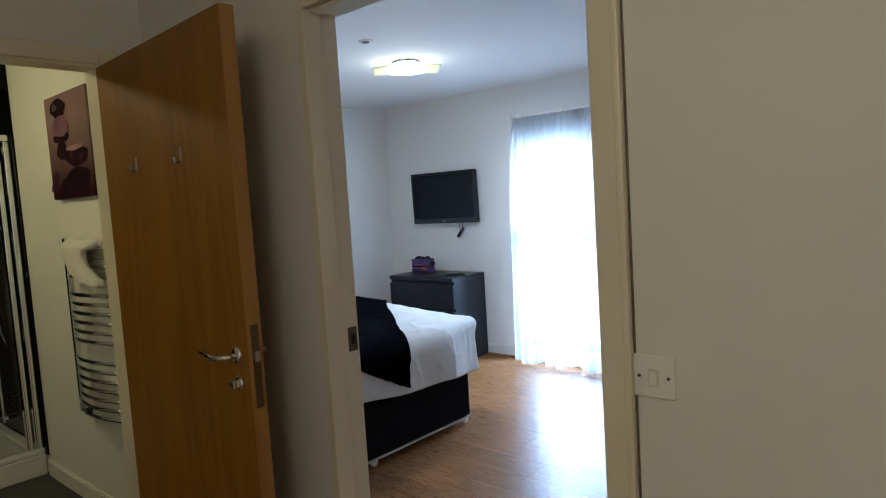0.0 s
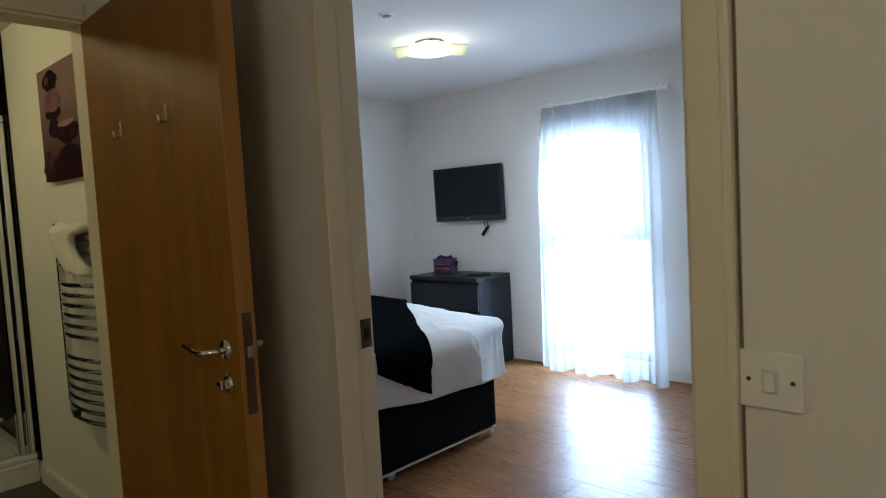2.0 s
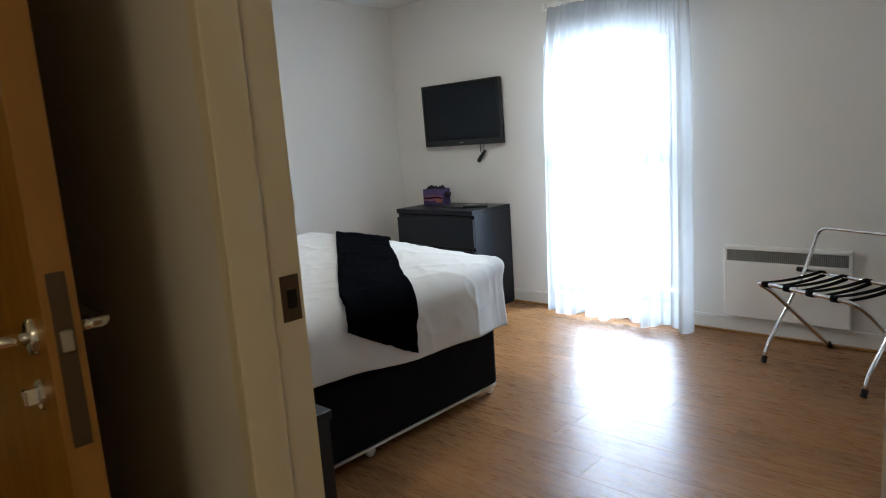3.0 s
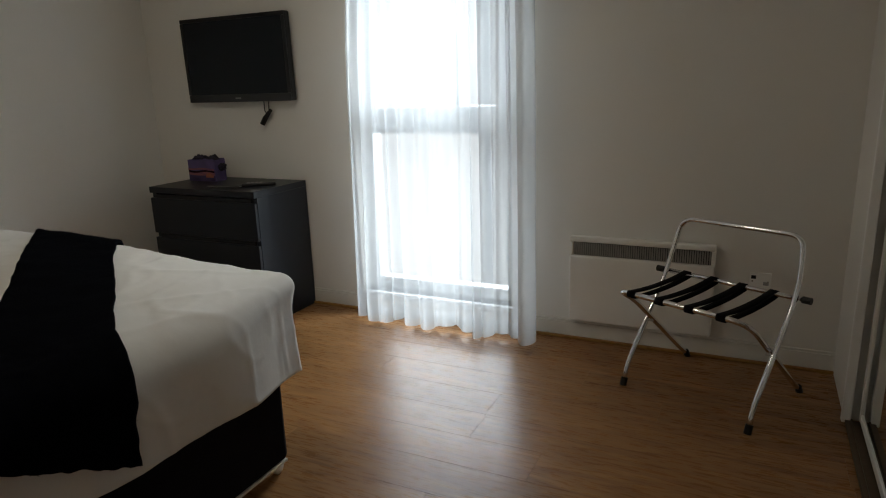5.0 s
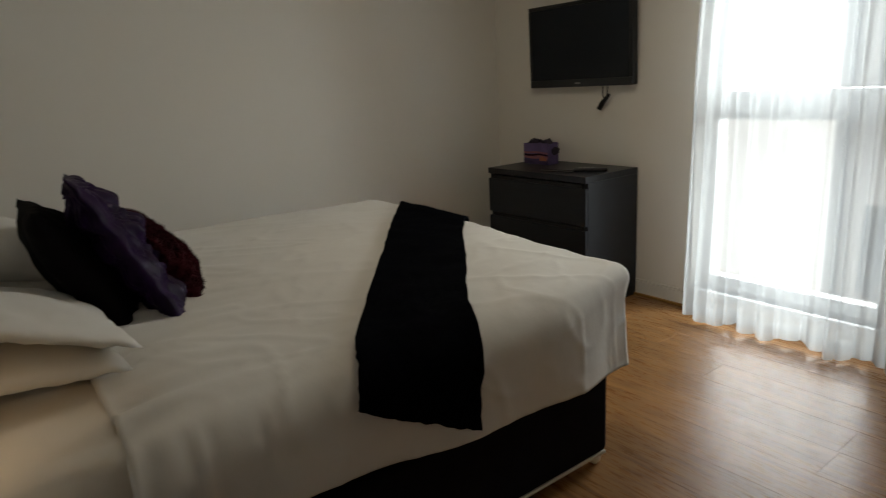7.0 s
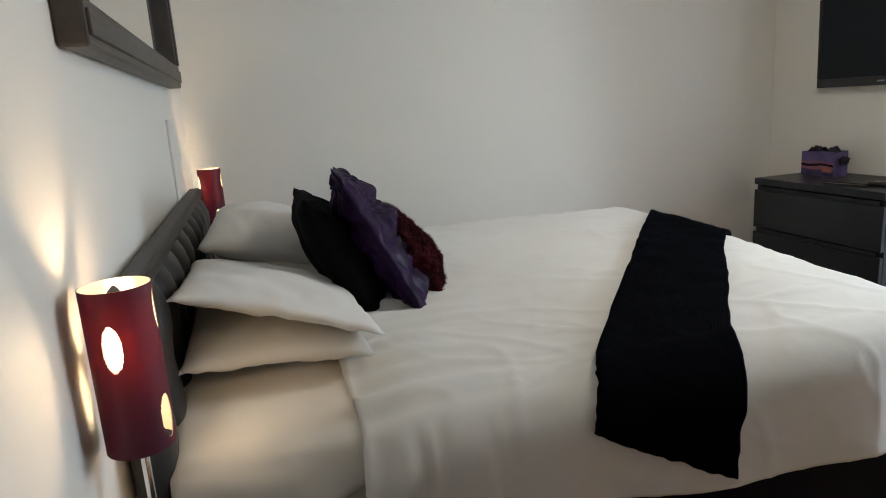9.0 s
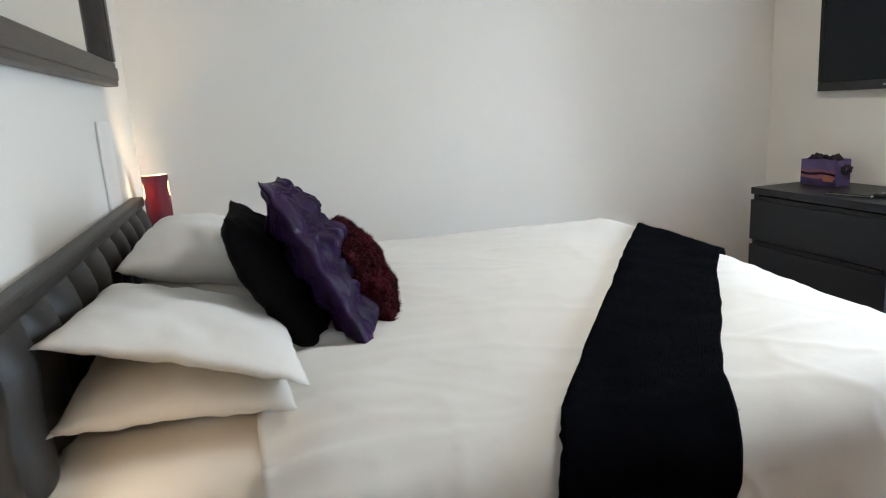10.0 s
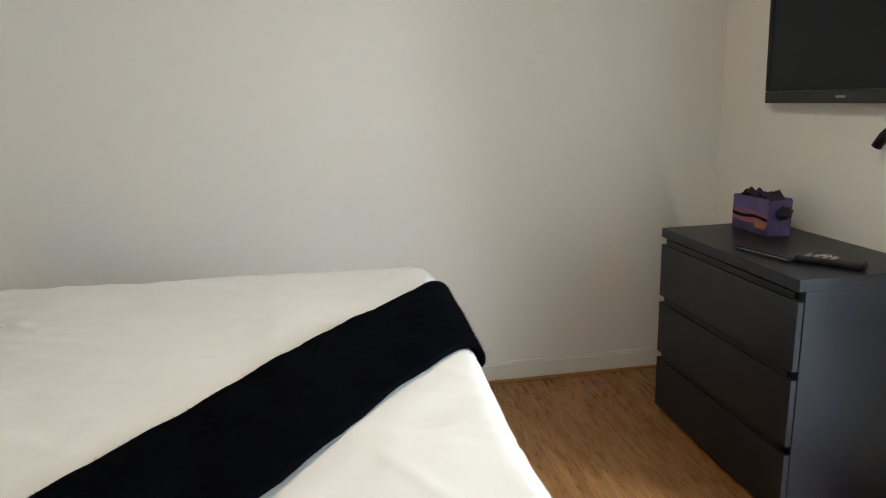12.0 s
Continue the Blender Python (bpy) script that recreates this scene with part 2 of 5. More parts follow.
def tube(bm, points, radius, sides=10, closed_ends=True):
    """A round bar along a line of points."""
    pts = [Vector(p) for p in points]
    rings, side = [], None
    for i, p in enumerate(pts):
        d = (pts[min(i + 1, len(pts) - 1)] - pts[max(i - 1, 0)]).normalized()
        if side is None:
            side = d.orthogonal().normalized()
        side = (side - d * side.dot(d)).normalized()
        up = d.cross(side)
        r = radius[i] if isinstance(radius, (list, tuple)) else radius
        rings.append([bm.verts.new(p + (side * math.cos(a) + up * math.sin(a)) * r) for a in (2 * math.pi * k / sides for k in range(sides))])
    for a, b in zip(rings, rings[1:]):
        for k in range(sides):
            bm.faces.new((a[k], a[(k + 1) % sides], b[(k + 1) % sides], b[k]))
    if closed_ends:
        bm.faces.new(rings[0][::-1])
        bm.faces.new(rings[-1])
    return bm


def bend(points, r=0.04, n=5):
    """The same line with its inner corners rounded."""
    pts = [Vector(p) for p in points]
    out = [pts[0]]
    for a, b, c in zip(pts, pts[1:], pts[2:]):
        u, w = (a - b), (c - b)
        k = min(r, u.length * 0.45, w.length * 0.45)
        p, q = b + u.normalized() * k, b + w.normalized() * k
        for i in range(n + 1):
            t = i / n
            out.append(p * (1 - t) ** 2 + b * 2 * t * (1 - t) + q * t * t)
    return out + [pts[-1]]


def grid(bm, f, nu, nv):
    """A sheet of nu by nv faces, f(u, v) with u and v from 0 to 1."""
    vs = [[bm.verts.new(f(i / nu, j / nv)) for j in range(nv + 1)] for i in range(nu + 1)]
    for i in range(nu):
        for j in range(nv):
            bm.faces.new((vs[i][j], vs[i + 1][j], vs[i + 1][j + 1], vs[i][j + 1]))
    return bm


def lathe(bm, profile, centre, sides=24, axis="z"):
    rings = []
    for r, h in profile:
        ring = []
        for k in range(sides):
            a = 2 * math.pi * k / sides
            c, s = math.cos(a) * r, math.sin(a) * r
            p = (c, s, h) if axis == "z" else (c, h, s) if axis == "y" else (h, c, s)
            ring.append(bm.verts.new(Vector(centre) + Vector(p)))
        rings.append(ring)
    for a, b in zip(rings, rings[1:]):
        for k in range(sides):
            bm.faces.new((a[k], a[(k + 1) % sides], b[(k + 1) % sides], b[k]))
    return bm


def wall_y(y0, y1, x0, x1, z1, holes=()):
    """A wall along x with openings (x0, x1, z0, z1) cut through it."""
    bm = bmesh.new()
    at = x0
    for a, b, lo, hi in sorted(holes):
        if a > at:
            box(bm, at, a, y0, y1, 0, z1)
        if lo > 0:
            box(bm, a, b, y0, y1, 0, lo)
        box(bm, a, b, y0, y1, hi, z1)
        at = b
    if at < x1:
        box(bm, at, x1, y0, y1, 0, z1)
    return bm


def wall_x(x0, x1, y0, y1, z1, holes=()):
    bm = bmesh.new()
    at = y0
    for a, b, lo, hi in sorted(holes):
        if a > at:
            box(bm, x0, x1, at, a, 0, z1)
        if lo > 0:
            box(bm, x0, x1, a, b, 0, lo)
        box(bm, x0, x1, a, b, hi, z1)
        at = b
    if at < y1:
        box(bm, x0, x1, at, y1, 0, z1)
    return bm


# ---- the rooms ----
H = 2.45
LX, WY, HY, BY = -5.07, 4.885, 1.40, 1.30       # bedroom's far side wall, window wall, headboard wall, its hall side
DX0, DX1, DZ = -1.72, -0.783, 2.09               # bedroom doorway
WX0, WX1, WZ0, WZ1 = -3.50, -2.545, 0.125, 1.93   # window opening
RX = -0.30                                      # wall behind the wardrobe
BX = -2.76                                      # bathroom doorway wall, hall side
structure("wall_window", wall_y(WY, WY + 0.30, LX - 0.12, RX + 0.12, H, [(WX0, WX1, WZ0, WZ1)]), PAINT, "off-white painted wall with a tall window opening", "wall")
structure("wall_far_side", wall_x(LX - 0.12, LX, HY, WY, H), PAINT, "plain off-white painted wall beside the bed", "wall")
structure("wall_partition", wall_y(BY, HY, -5.6, 1.1, H, [(DX0 - 0.02, DX1 + 0.02, 0, DZ + 0.02)]), PAINT, "off-white painted partition wall with the bedroom doorway", "wall")
structure("wall_wardrobe_side", wall_x(RX, RX + 0.12, HY, WY, H), PAINT, "off-white wall behind the wardrobe", "wall")
structure("wall_bathroom_door", wall_x(BX - 0.10, BX, -1.4, BY, H, [(0.10, 1.14, 0, 2.10)]), PAINT, "cream painted wall with the bathroom doorway", "wall")
structure("wall_hall_back", wall_y(-1.5, -1.4, BX - 0.1, 1.1, H), PAINT, "cream painted hall wall", "wall")
structure("wall_hall_end", wall_x(1.0, 1.1, -1.4, BY, H), PAINT, "cream painted hall end wall", "wall")
structure("wall_bathroom_end", wall_x(-5.6, -5.5, -0.8, BY, H), SHOWERWALL, "glossy black shower wall panel", "wall")
structure("wall_bathroom_back", wall_y(-0.9, -0.8, -5.6, BX - 0.1, H), PAINT, "cream painted bathroom wall", "wall")
structure("ceiling", boxed(-5.7, 1.1, -1.5, WY + 0.3, H, H + 0.12), CEIL, "plain white painted ceiling", "ceiling")

def skirting(name, bm):
    return structure(name, bm, SKIRT, "white painted timber skirting board", "skirting")


def skirt_run(x0, x1, y0, y1):
    bm = box(bmesh.new(), x0, x1, y0, y1, 0, 0.085)
    return box(bm, x0 + 0.002 * (x1 - x0 < 0.1), x1 - 0.004 * (x1 - x0 < 0.1), y0 + 0.004 * (y1 - y0 < 0.1), y1 - 0.002 * (y1 - y0 < 0.1), 0.0855, 0.098, 0.003)


skirting("baseboard_window", skirt_run(LX, -1.02, WY - 0.016, WY))
skirting("baseboard_far_side", skirt_run(LX, LX + 0.016, HY, WY - 0.017))
skirting("baseboard_headboard", skirt_run(LX + 0.018, DX0 - 0.09, HY, HY + 0.016))
skirting("baseboard_bathroom", skirt_run(-4.435, BX - 0.11, BY - 0.016, BY))
skirting("baseboard_hall", skirt_run(DX1 + 0.076, 1.0, BY - 0.016, BY))
structure("floor_trim", boxed(LX, -1.02, WY - 0.032, WY - 0.017, 0, 0.014, 0.004), EDGEWOOD, "narrow wooden scotia along the skirting", "trim")
structure("floor_trim_side", boxed(LX + 0.017, LX + 0.031, HY + 0.02, WY - 0.034, 0, 0.014, 0.004), EDGEWOOD, "narrow wooden scotia along the side skirting", "trim")

# doorway lining, casings and strike
lining = bmesh.new()
box(lining, DX0 - 0.02, DX0, BY - 0.004, HY + 0.030, 0, DZ)
box(lining, DX1, DX1 + 0.02, BY - 0.004, HY + 0.04, 0, DZ)
box(lining, DX0 - 0.02, DX1 + 0.02, BY - 0.004, HY + 0.04, DZ, DZ + 0.02)
doorway = structure("door_lining_1", lining, GLOSS, "cream gloss painted door lining", "door frame")
bm = bmesh.new()
box(bm, DX0, DX0 + 0.010, BY - 0.005, BY + 0.065, 0, DZ, 0.003)
box(bm, DX1 - 0.012, DX1, BY + 0.02, BY + 0.065, 0, DZ, 0.002)
box(bm, DX0 + 0.012, DX1 - 0.012, BY + 0.02, BY + 0.065, DZ - 0.012, DZ, 0.002)
part("door_stop", bm, GLOSS, doorway)


def casing(y0, y1, xa, xb, top, w=0.068):
    bm = bmesh.new()
    for a, b in ((xa - w, xa), (xb, xb + w)):
        box(bm, a, b, y0, y1, 0, top + w, 0.004)
    box(bm, xa + 0.001, xb - 0.001, y0, y1, top, top + w, 0.004)
    return bm


bm = box(bmesh.new(), DX1 + 0.006, DX1 + 0.066, BY - 0.018, BY, 0, DZ + 0.07, 0.004)
box(bm, DX1 + 0.058, DX1 + 0.074, BY - 0.021, BY, 0, DZ + 0.07, 0.004)
part("architrave", bm, GLOSS, doorway)
# the architrave's narrow shadow on the wall, added as a dark strip
part("shadow_line", boxed(DX1 + 0.0742, DX1 + 0.0785, BY - 0.0025, BY, 0.1, DZ + 0.07), EDGESHADOW, doorway, "thin dark strip painted as the architrave's shadow")
part("architrave", casing(HY, HY + 0.036, DX0 - 0.024, DX1 + 0.024, DZ + 0.024), GLOSS, doorway)
strike = part("strike_plate", boxed(DX0, DX0 + 0.003, HY - 0.014, HY + 0.022, 1.03, 1.108, 0.001), BRONZE, doorway, "worn dark metal strike plate")
# no opening is cut: a thin black block paints the latch hole's dark
part("latch_hole_dark", boxed(DX0 + 0.003, DX0 + 0.0045, HY - 0.004, HY + 0.014, 1.052, 1.084), BLACKP, strike)

# bathroom doorway lining
bm = bmesh.new()
box(bm, BX - 0.104, BX + 0.004, 1.115, 1.145, 0, 2.08)
box(bm, BX - 0.104, BX + 0.004, 0.09, 0.12, 0, 2.08)
box(bm, BX - 0.104, BX + 0.004, 0.09, 1.145, 2.08, 2.105)
lining2 = structure("door_lining_2", bm, GLOSS, "cream gloss painted bathroom door lining", "door frame")
bm = bmesh.new()
box(bm, BX + 0.001, BX + 0.018, 1.125, 1.19, 0, 2.15, 0.004)
box(bm, BX + 0.001, BX + 0.018, 0.05, 0.115, 0, 2.15, 0.004)
box(bm, BX + 0.001, BX + 0.018, 0.116, 1.124, 2.09, 2.15, 0.004)
part("architrave", bm, GLOSS, lining2)


def lever_handle(parent, x, y, z, toward):
    """Round rose, neck and bent lever; toward: the way the lever points along x."""
    bm = bmesh.new()
    lathe(bm, [(0.0, -0.010), (0.022, -0.010), (0.026, -0.006), (0.026, 0.0)], (x, y, z), 20, "y")
    tube(bm, bend([(x, y - 0.004, z), (x, y - 0.050, z), (x + toward * 0.045, y - 0.055, z - 0.006), (x + toward * 0.13, y - 0.052, z + 0.004)], 0.02), 0.0085, 12)
    return part("lever_handle", bm, CHROME, parent, "polished chrome lever handle", True)


def open_door(name, m, width, height, label):
    """A flush veneered leaf that hangs from its left edge, front towards -y."""
    d = thing(name, (0, 0, 0), label, "door")
    part("leaf", boxed(0.006, width - 0.006, 0, 0.044, 0.006, height, 0.001), DOORWOOD, d)
    part("lipping", boxed(width - 0.006, width, 0, 0.044, 0.006, height, 0.001), EDGEWOOD, d, "paler solid wood edge")
    part("lipping", boxed(0.0, 0.006, 0, 0.044, 0.006, height, 0.001), EDGEWOOD, d, "paler solid wood edge")
    lever_handle(d, width - 0.065, 0, 1.082, -1)
    bm = bmesh.new()
    lathe(bm, [(0.0, -0.009), (0.020, -0.009), (0.024, -0.005), (0.024, 0.0)], (width - 0.065, 0, 0.998), 18, "y")
    box(bm, width - 0.071, width - 0.059, -0.026, -0.008, 0.985, 1.011, 0.003)
    box(bm, width - 0.095, width - 0.068, -0.024, -0.014, 0.992, 1.004, 0.003)
    part("thumb_turn", bm, CHROME, d, "chrome privacy turn")
    plate = part("lock_plate", boxed(width, width + 0.002, 0.010, 0.034, 0.93, 1.175, 0.0008), BRONZE, d, "dull bronze lock plate")
    part("latch_bolt", boxed(width + 0.002, width + 0.012, 0.014, 0.030, 1.067, 1.097, 0.003), STEEL, plate)
    bm = bmesh.new()
    tube(bm, bend([(width - 0.065, 0.044, 1.082), (width - 0.065, 0.094, 1.082), (width - 0.19, 0.097, 1.082)], 0.02), 0.0085, 12)
    part("lever_handle", bm, CHROME, d, "", True)
    d.matrix_basis = m
    return d


bath_door = open_door("door_1", pose(-2.745, 1.108, 0, 0, 0, -3.2), 0.985, 2.075, "open oak-veneer bathroom door with chrome lever and coat hooks")
for hx in (0.305, 0.665):
    bm = bmesh.new()
    box(bm, hx - 0.006, hx + 0.006, -0.003, 0.0, 1.660, 1.712, 0.001)
    tube(bm, bend([(hx, -0.002, 1.668), (hx, -0.020, 1.662), (hx, -0.023, 1.682)], 0.007), 0.0036, 8)
    hook = new("coat_hook", mesh("coat_hook", bm, STEEL))
    hook.parent = bath_door
    tagged(hook, "small steel coat hook")
open_door("door_2", pose(-0.802, 1.446, 0, 0, 0, 90.5), 0.86, 2.07, "open oak-veneer bedroom door folded back beside the wardrobe")

# ---- window ----
window = structure("window_1", boxed(WX0, WX1, WY + 0.10, WY + 0.17, WZ0, WZ0 + 0.06), UPVC, "tall white window with a transom and two panes", "window")
fy0, fy1 = WY + 0.10, WY + 0.17
bm = bmesh.new()
box(bm, WX0, WX0 + 0.06, fy0, fy1, WZ0 + 0.06, WZ1 - 0.06, 0.004)
box(bm, WX1 - 0.06, WX1, fy0, fy1, WZ0 + 0.06, WZ1 - 0.06, 0.004)
box(bm, WX0, WX1, fy0, fy1, WZ1 - 0.06, WZ1, 0.004)
part("window_frame", bm, UPVC, window)
part("transom", boxed(WX0 + 0.06, WX1 - 0.06, fy0 - 0.01, fy1, 1.052, 1.198, 0.004), UPVC, window)
bm = bmesh.new()
box(bm, WX0 + 0.06, WX0 + 0.10, fy0 - 0.012, fy1 - 0.01, 1.198, WZ1 - 0.06, 0.004)
box(bm, WX1 - 0.10, WX1 - 0.06, fy0 - 0.012, fy1 - 0.01, 1.198, WZ1 - 0.06, 0.004)
part("sash", bm, UPVC, window)
part("mullion", boxed(-2.922, -2.880, fy0, fy1 - 0.005, 1.198, WZ1 - 0.06, 0.004), UPVC, window)
for z0, z1 in ((WZ0 + 0.06, 1.052), (1.198, WZ1 - 0.06)):
    p = part("pane", boxed(WX0 + 0.055, WX1 - 0.055, fy0 + 0.03, fy0 + 0.036, z0, z1), GLASS, window)
    p.visible_shadow = False
part("window_sill", boxed(WX0 - 0.02, WX1 + 0.02, WY - 0.02, WY + 0.10, WZ0 - 0.03, WZ0, 0.004), UPVC, window)


def curtain():
    x0, x1, y, top = -3.475, -2.345, 4.735, 2.135
    c = thing("curtain", (-2.9, y, 0), "floor-length white voile curtain gathered in soft folds", "curtain")

    def f(u, v):
        z = 0.018 + v * (top - 0.018)
        rise = max(0.0, (v - 0.55) / 0.45)
        xa, xb = x0 + 0.03 * v + 0.07 * rise ** 2.2, x1 - 0.02 * v - 0.015 * rise ** 2.2
        # uneven gathers: broad folds low down, tight ones under the heading
        uu = u + 0.018 * math.sin(u * 11.0 + 0.6) + 0.011 * math.sin(u * 29.0 + 2.0 + 0.8 * v)
        x = xa + uu * (xb - xa)
        loose = 1 - v
        ph = u * 2 * math.pi * 13 + 1.4 * math.sin(u * 8.0) + 0.35 * math.sin(v * 2.5 + u * 17)
        deep = 0.65 + 0.35 * math.sin(u * 19 + 1.3)
        fold = math.sin(ph) * deep + 0.22 * math.sin(ph * 2.0 + 0.9) + 0.35 * math.sin(u * 23 + 1.2 * loose)
        amp = 0.014 + 0.026 * loose ** 0.7
        pleat = 0.027 * math.sin(u * 2 * math.pi * 30 + 1.5 * math.sin(u * 31)) * max(0.0, (v - 0.80) * 5) ** 1.5
        low = max(0.0, 1 - v * 9)
        return Vector((x + 0.012 * math.cos(ph) * loose, y - 0.035 * loose + amp * fold + pleat, z + low * (0.014 * math.sin(u * 23 + 1) + 0.007 * abs(math.sin(ph)))))
    part("voile", grid(bmesh.new(), f, 260, 40), VOILE, c, "", True)
    part("heading_tape", grid(bmesh.new(), lambda u, v: f(u, 0.955 + v * 0.045) + Vector((0, 0.004, 0)), 260, 2), VOILE, c, "denser gathered heading", True)
    part("hem", grid(bmesh.new(), lambda u, v: f(u, v * 0.04) + Vector((0, 0.003, 0)), 260, 2), VOILE, c, "", True)
    r = thing("curtain_rail", (-2.9, 4.74, 2.16), "slim white curtain rail with end brackets above the window", "curtain rail")
    part("rail", boxed(x0 + 0.09, x1 + 0.02, y + 0.030, y + 0.052, 2.137, 2.162, 0.004), WHITEP, r)
    for bx in (x0 + 0.15, -2.9, x1 - 0.03):
        part("bracket", boxed(bx - 0.015, bx + 0.015, y + 0.045, WY, 2.163, 2.180, 0.003), WHITEP, r)
    part("end_stop", boxed(x1 + 0.005, x1 + 0.03, y + 0.025, y + 0.058, 2.130, 2.178, 0.006), WHITEP, r)
    part("end_stop", boxed(x0 + 0.06, x0 + 0.085, y + 0.025, y + 0.058, 2.130, 2.178, 0.006), WHITEP, r)


curtain()

# outside: ground, a pale facing building and the bright distance
structure("ground", boxed(-60, 60, WY + 0.31, 90, -3.2, -3.1), SOIL, "pale paved ground outside the window", "ground")
structure("backdrop", boxed(-26, 20, 12.6, 12.8, -3.1, 14), OUTGLOW, "bright overcast distance outside the window", "sky")


def facing_building():
    t = thing("facing_building", (-3.0, 12, -3.1), "pale rendered building across the yard", "building")
    part("wall", boxed(-5.35, 3.0, 11.2, 12.4, -3.1, 7.0), BRICK, t)
    part("parapet", boxed(-5.42, 3.07, 11.13, 12.47, 7.0, 7.2), SOIL, t)
    part("rainwater_pipe", tube(bmesh.new(), [(-5.22, 11.13, -3.1), (-5.22, 11.13, 7.0)], 0.045, 10), GREYP, t, "grey rainwater pipe")
    for k in range(3):
        w = part("window", boxed(-4.95, -4.3, 11.17, 11.199, -1.9 + 2.6 * k, -0.5 + 2.6 * k), UPVC, t)
        part("pane", boxed(-4.89, -4.36, 11.16, 11.169, -1.84 + 2.6 * k, -0.56 + 2.6 * k), SCREEN, w)


facing_building()


# ---- bed ----
BN, BF, BFOOT, BHEAD, BTOP = -2.875, -4.40, 3.393, 1.47, 0.70


def bed_top(x, y):
    t = (x - BN) / (BF - BN)
    dome = math.sin(max(0, min(1, t)) * math.pi) * 0.018
    return BTOP + (0.072 - 0.016 * max(0, min(1, (y - 1.9) / 1.4))) * max(0, min(1, t)) ** 1.2 + dome - 0.010 * max(0, (y - 3.0)) / 0.4


def ease(t):
    t = max(0.0, min(1.0, t))
    return t * t * (3 - 2 * t)


def drape(X, Y, lift=0.0, hang=0.40, r=0.11, ripple=0.0):
    """Lay the unfolded sheet point (X, Y) over the mattress: flat on top, hanging at the sides and the foot.
    Towards the foot the near side draws in and the near corner stands out in an ear."""
    foot = ease((Y - 2.95) / 0.60)
    bn = BN - 0.045 * foot
    bfoot = BFOOT - 0.008 + 0.040 * ease((X + 3.40) / 0.48)
    r -= 0.058 * foot
    ox = max(0.0, X - bn) - max(0.0, BF - X)
    oy = max(0.0, Y - bfoot)
    fall = max(abs(ox), oy)
    e = 4.6 - 2.2 * min(1.0, fall / 0.26)
    k = (abs(ox) ** e + oy ** e) ** (1 / e)
    both = 2 * min(abs(ox), oy) / (abs(ox) + oy + 1e-6)
    d = min(fall, hang) * (1 - 0.10 * both ** 3)
    cx, cy = max(BF, min(bn, X)), min(bfoot, Y)
    z = bed_top(cx, cy)
    if d > 1e-6:
        ux, uy = ox / k, oy / k
        R = r + lift
        a = min(d / r, math.pi / 2)
        out, drop = R * math.sin(a), r - R * math.cos(a)
        rest = max(0.0, d - r * math.pi / 2)
        sway = math.sin(min(1.0, rest / 0.28) * math.pi)
        tuck = (0.62 * uy + 0.40 * both) * (0.35 + 0.65 * rest / 0.29)
        out += ripple * (1 - both) * rest * (math.sin(Y * 13 + X * 3) * abs(ux) + math.sin(X * 15 + 1) * abs(uy))
        out += 0.020 * both * sway - (0.03 - 0.14 * foot * abs(ux) * (1 - both) + tuck) * rest
        return Vector((cx + ux * out, cy + uy * out, z - drop - rest))
    return Vector((cx, cy, z + lift))


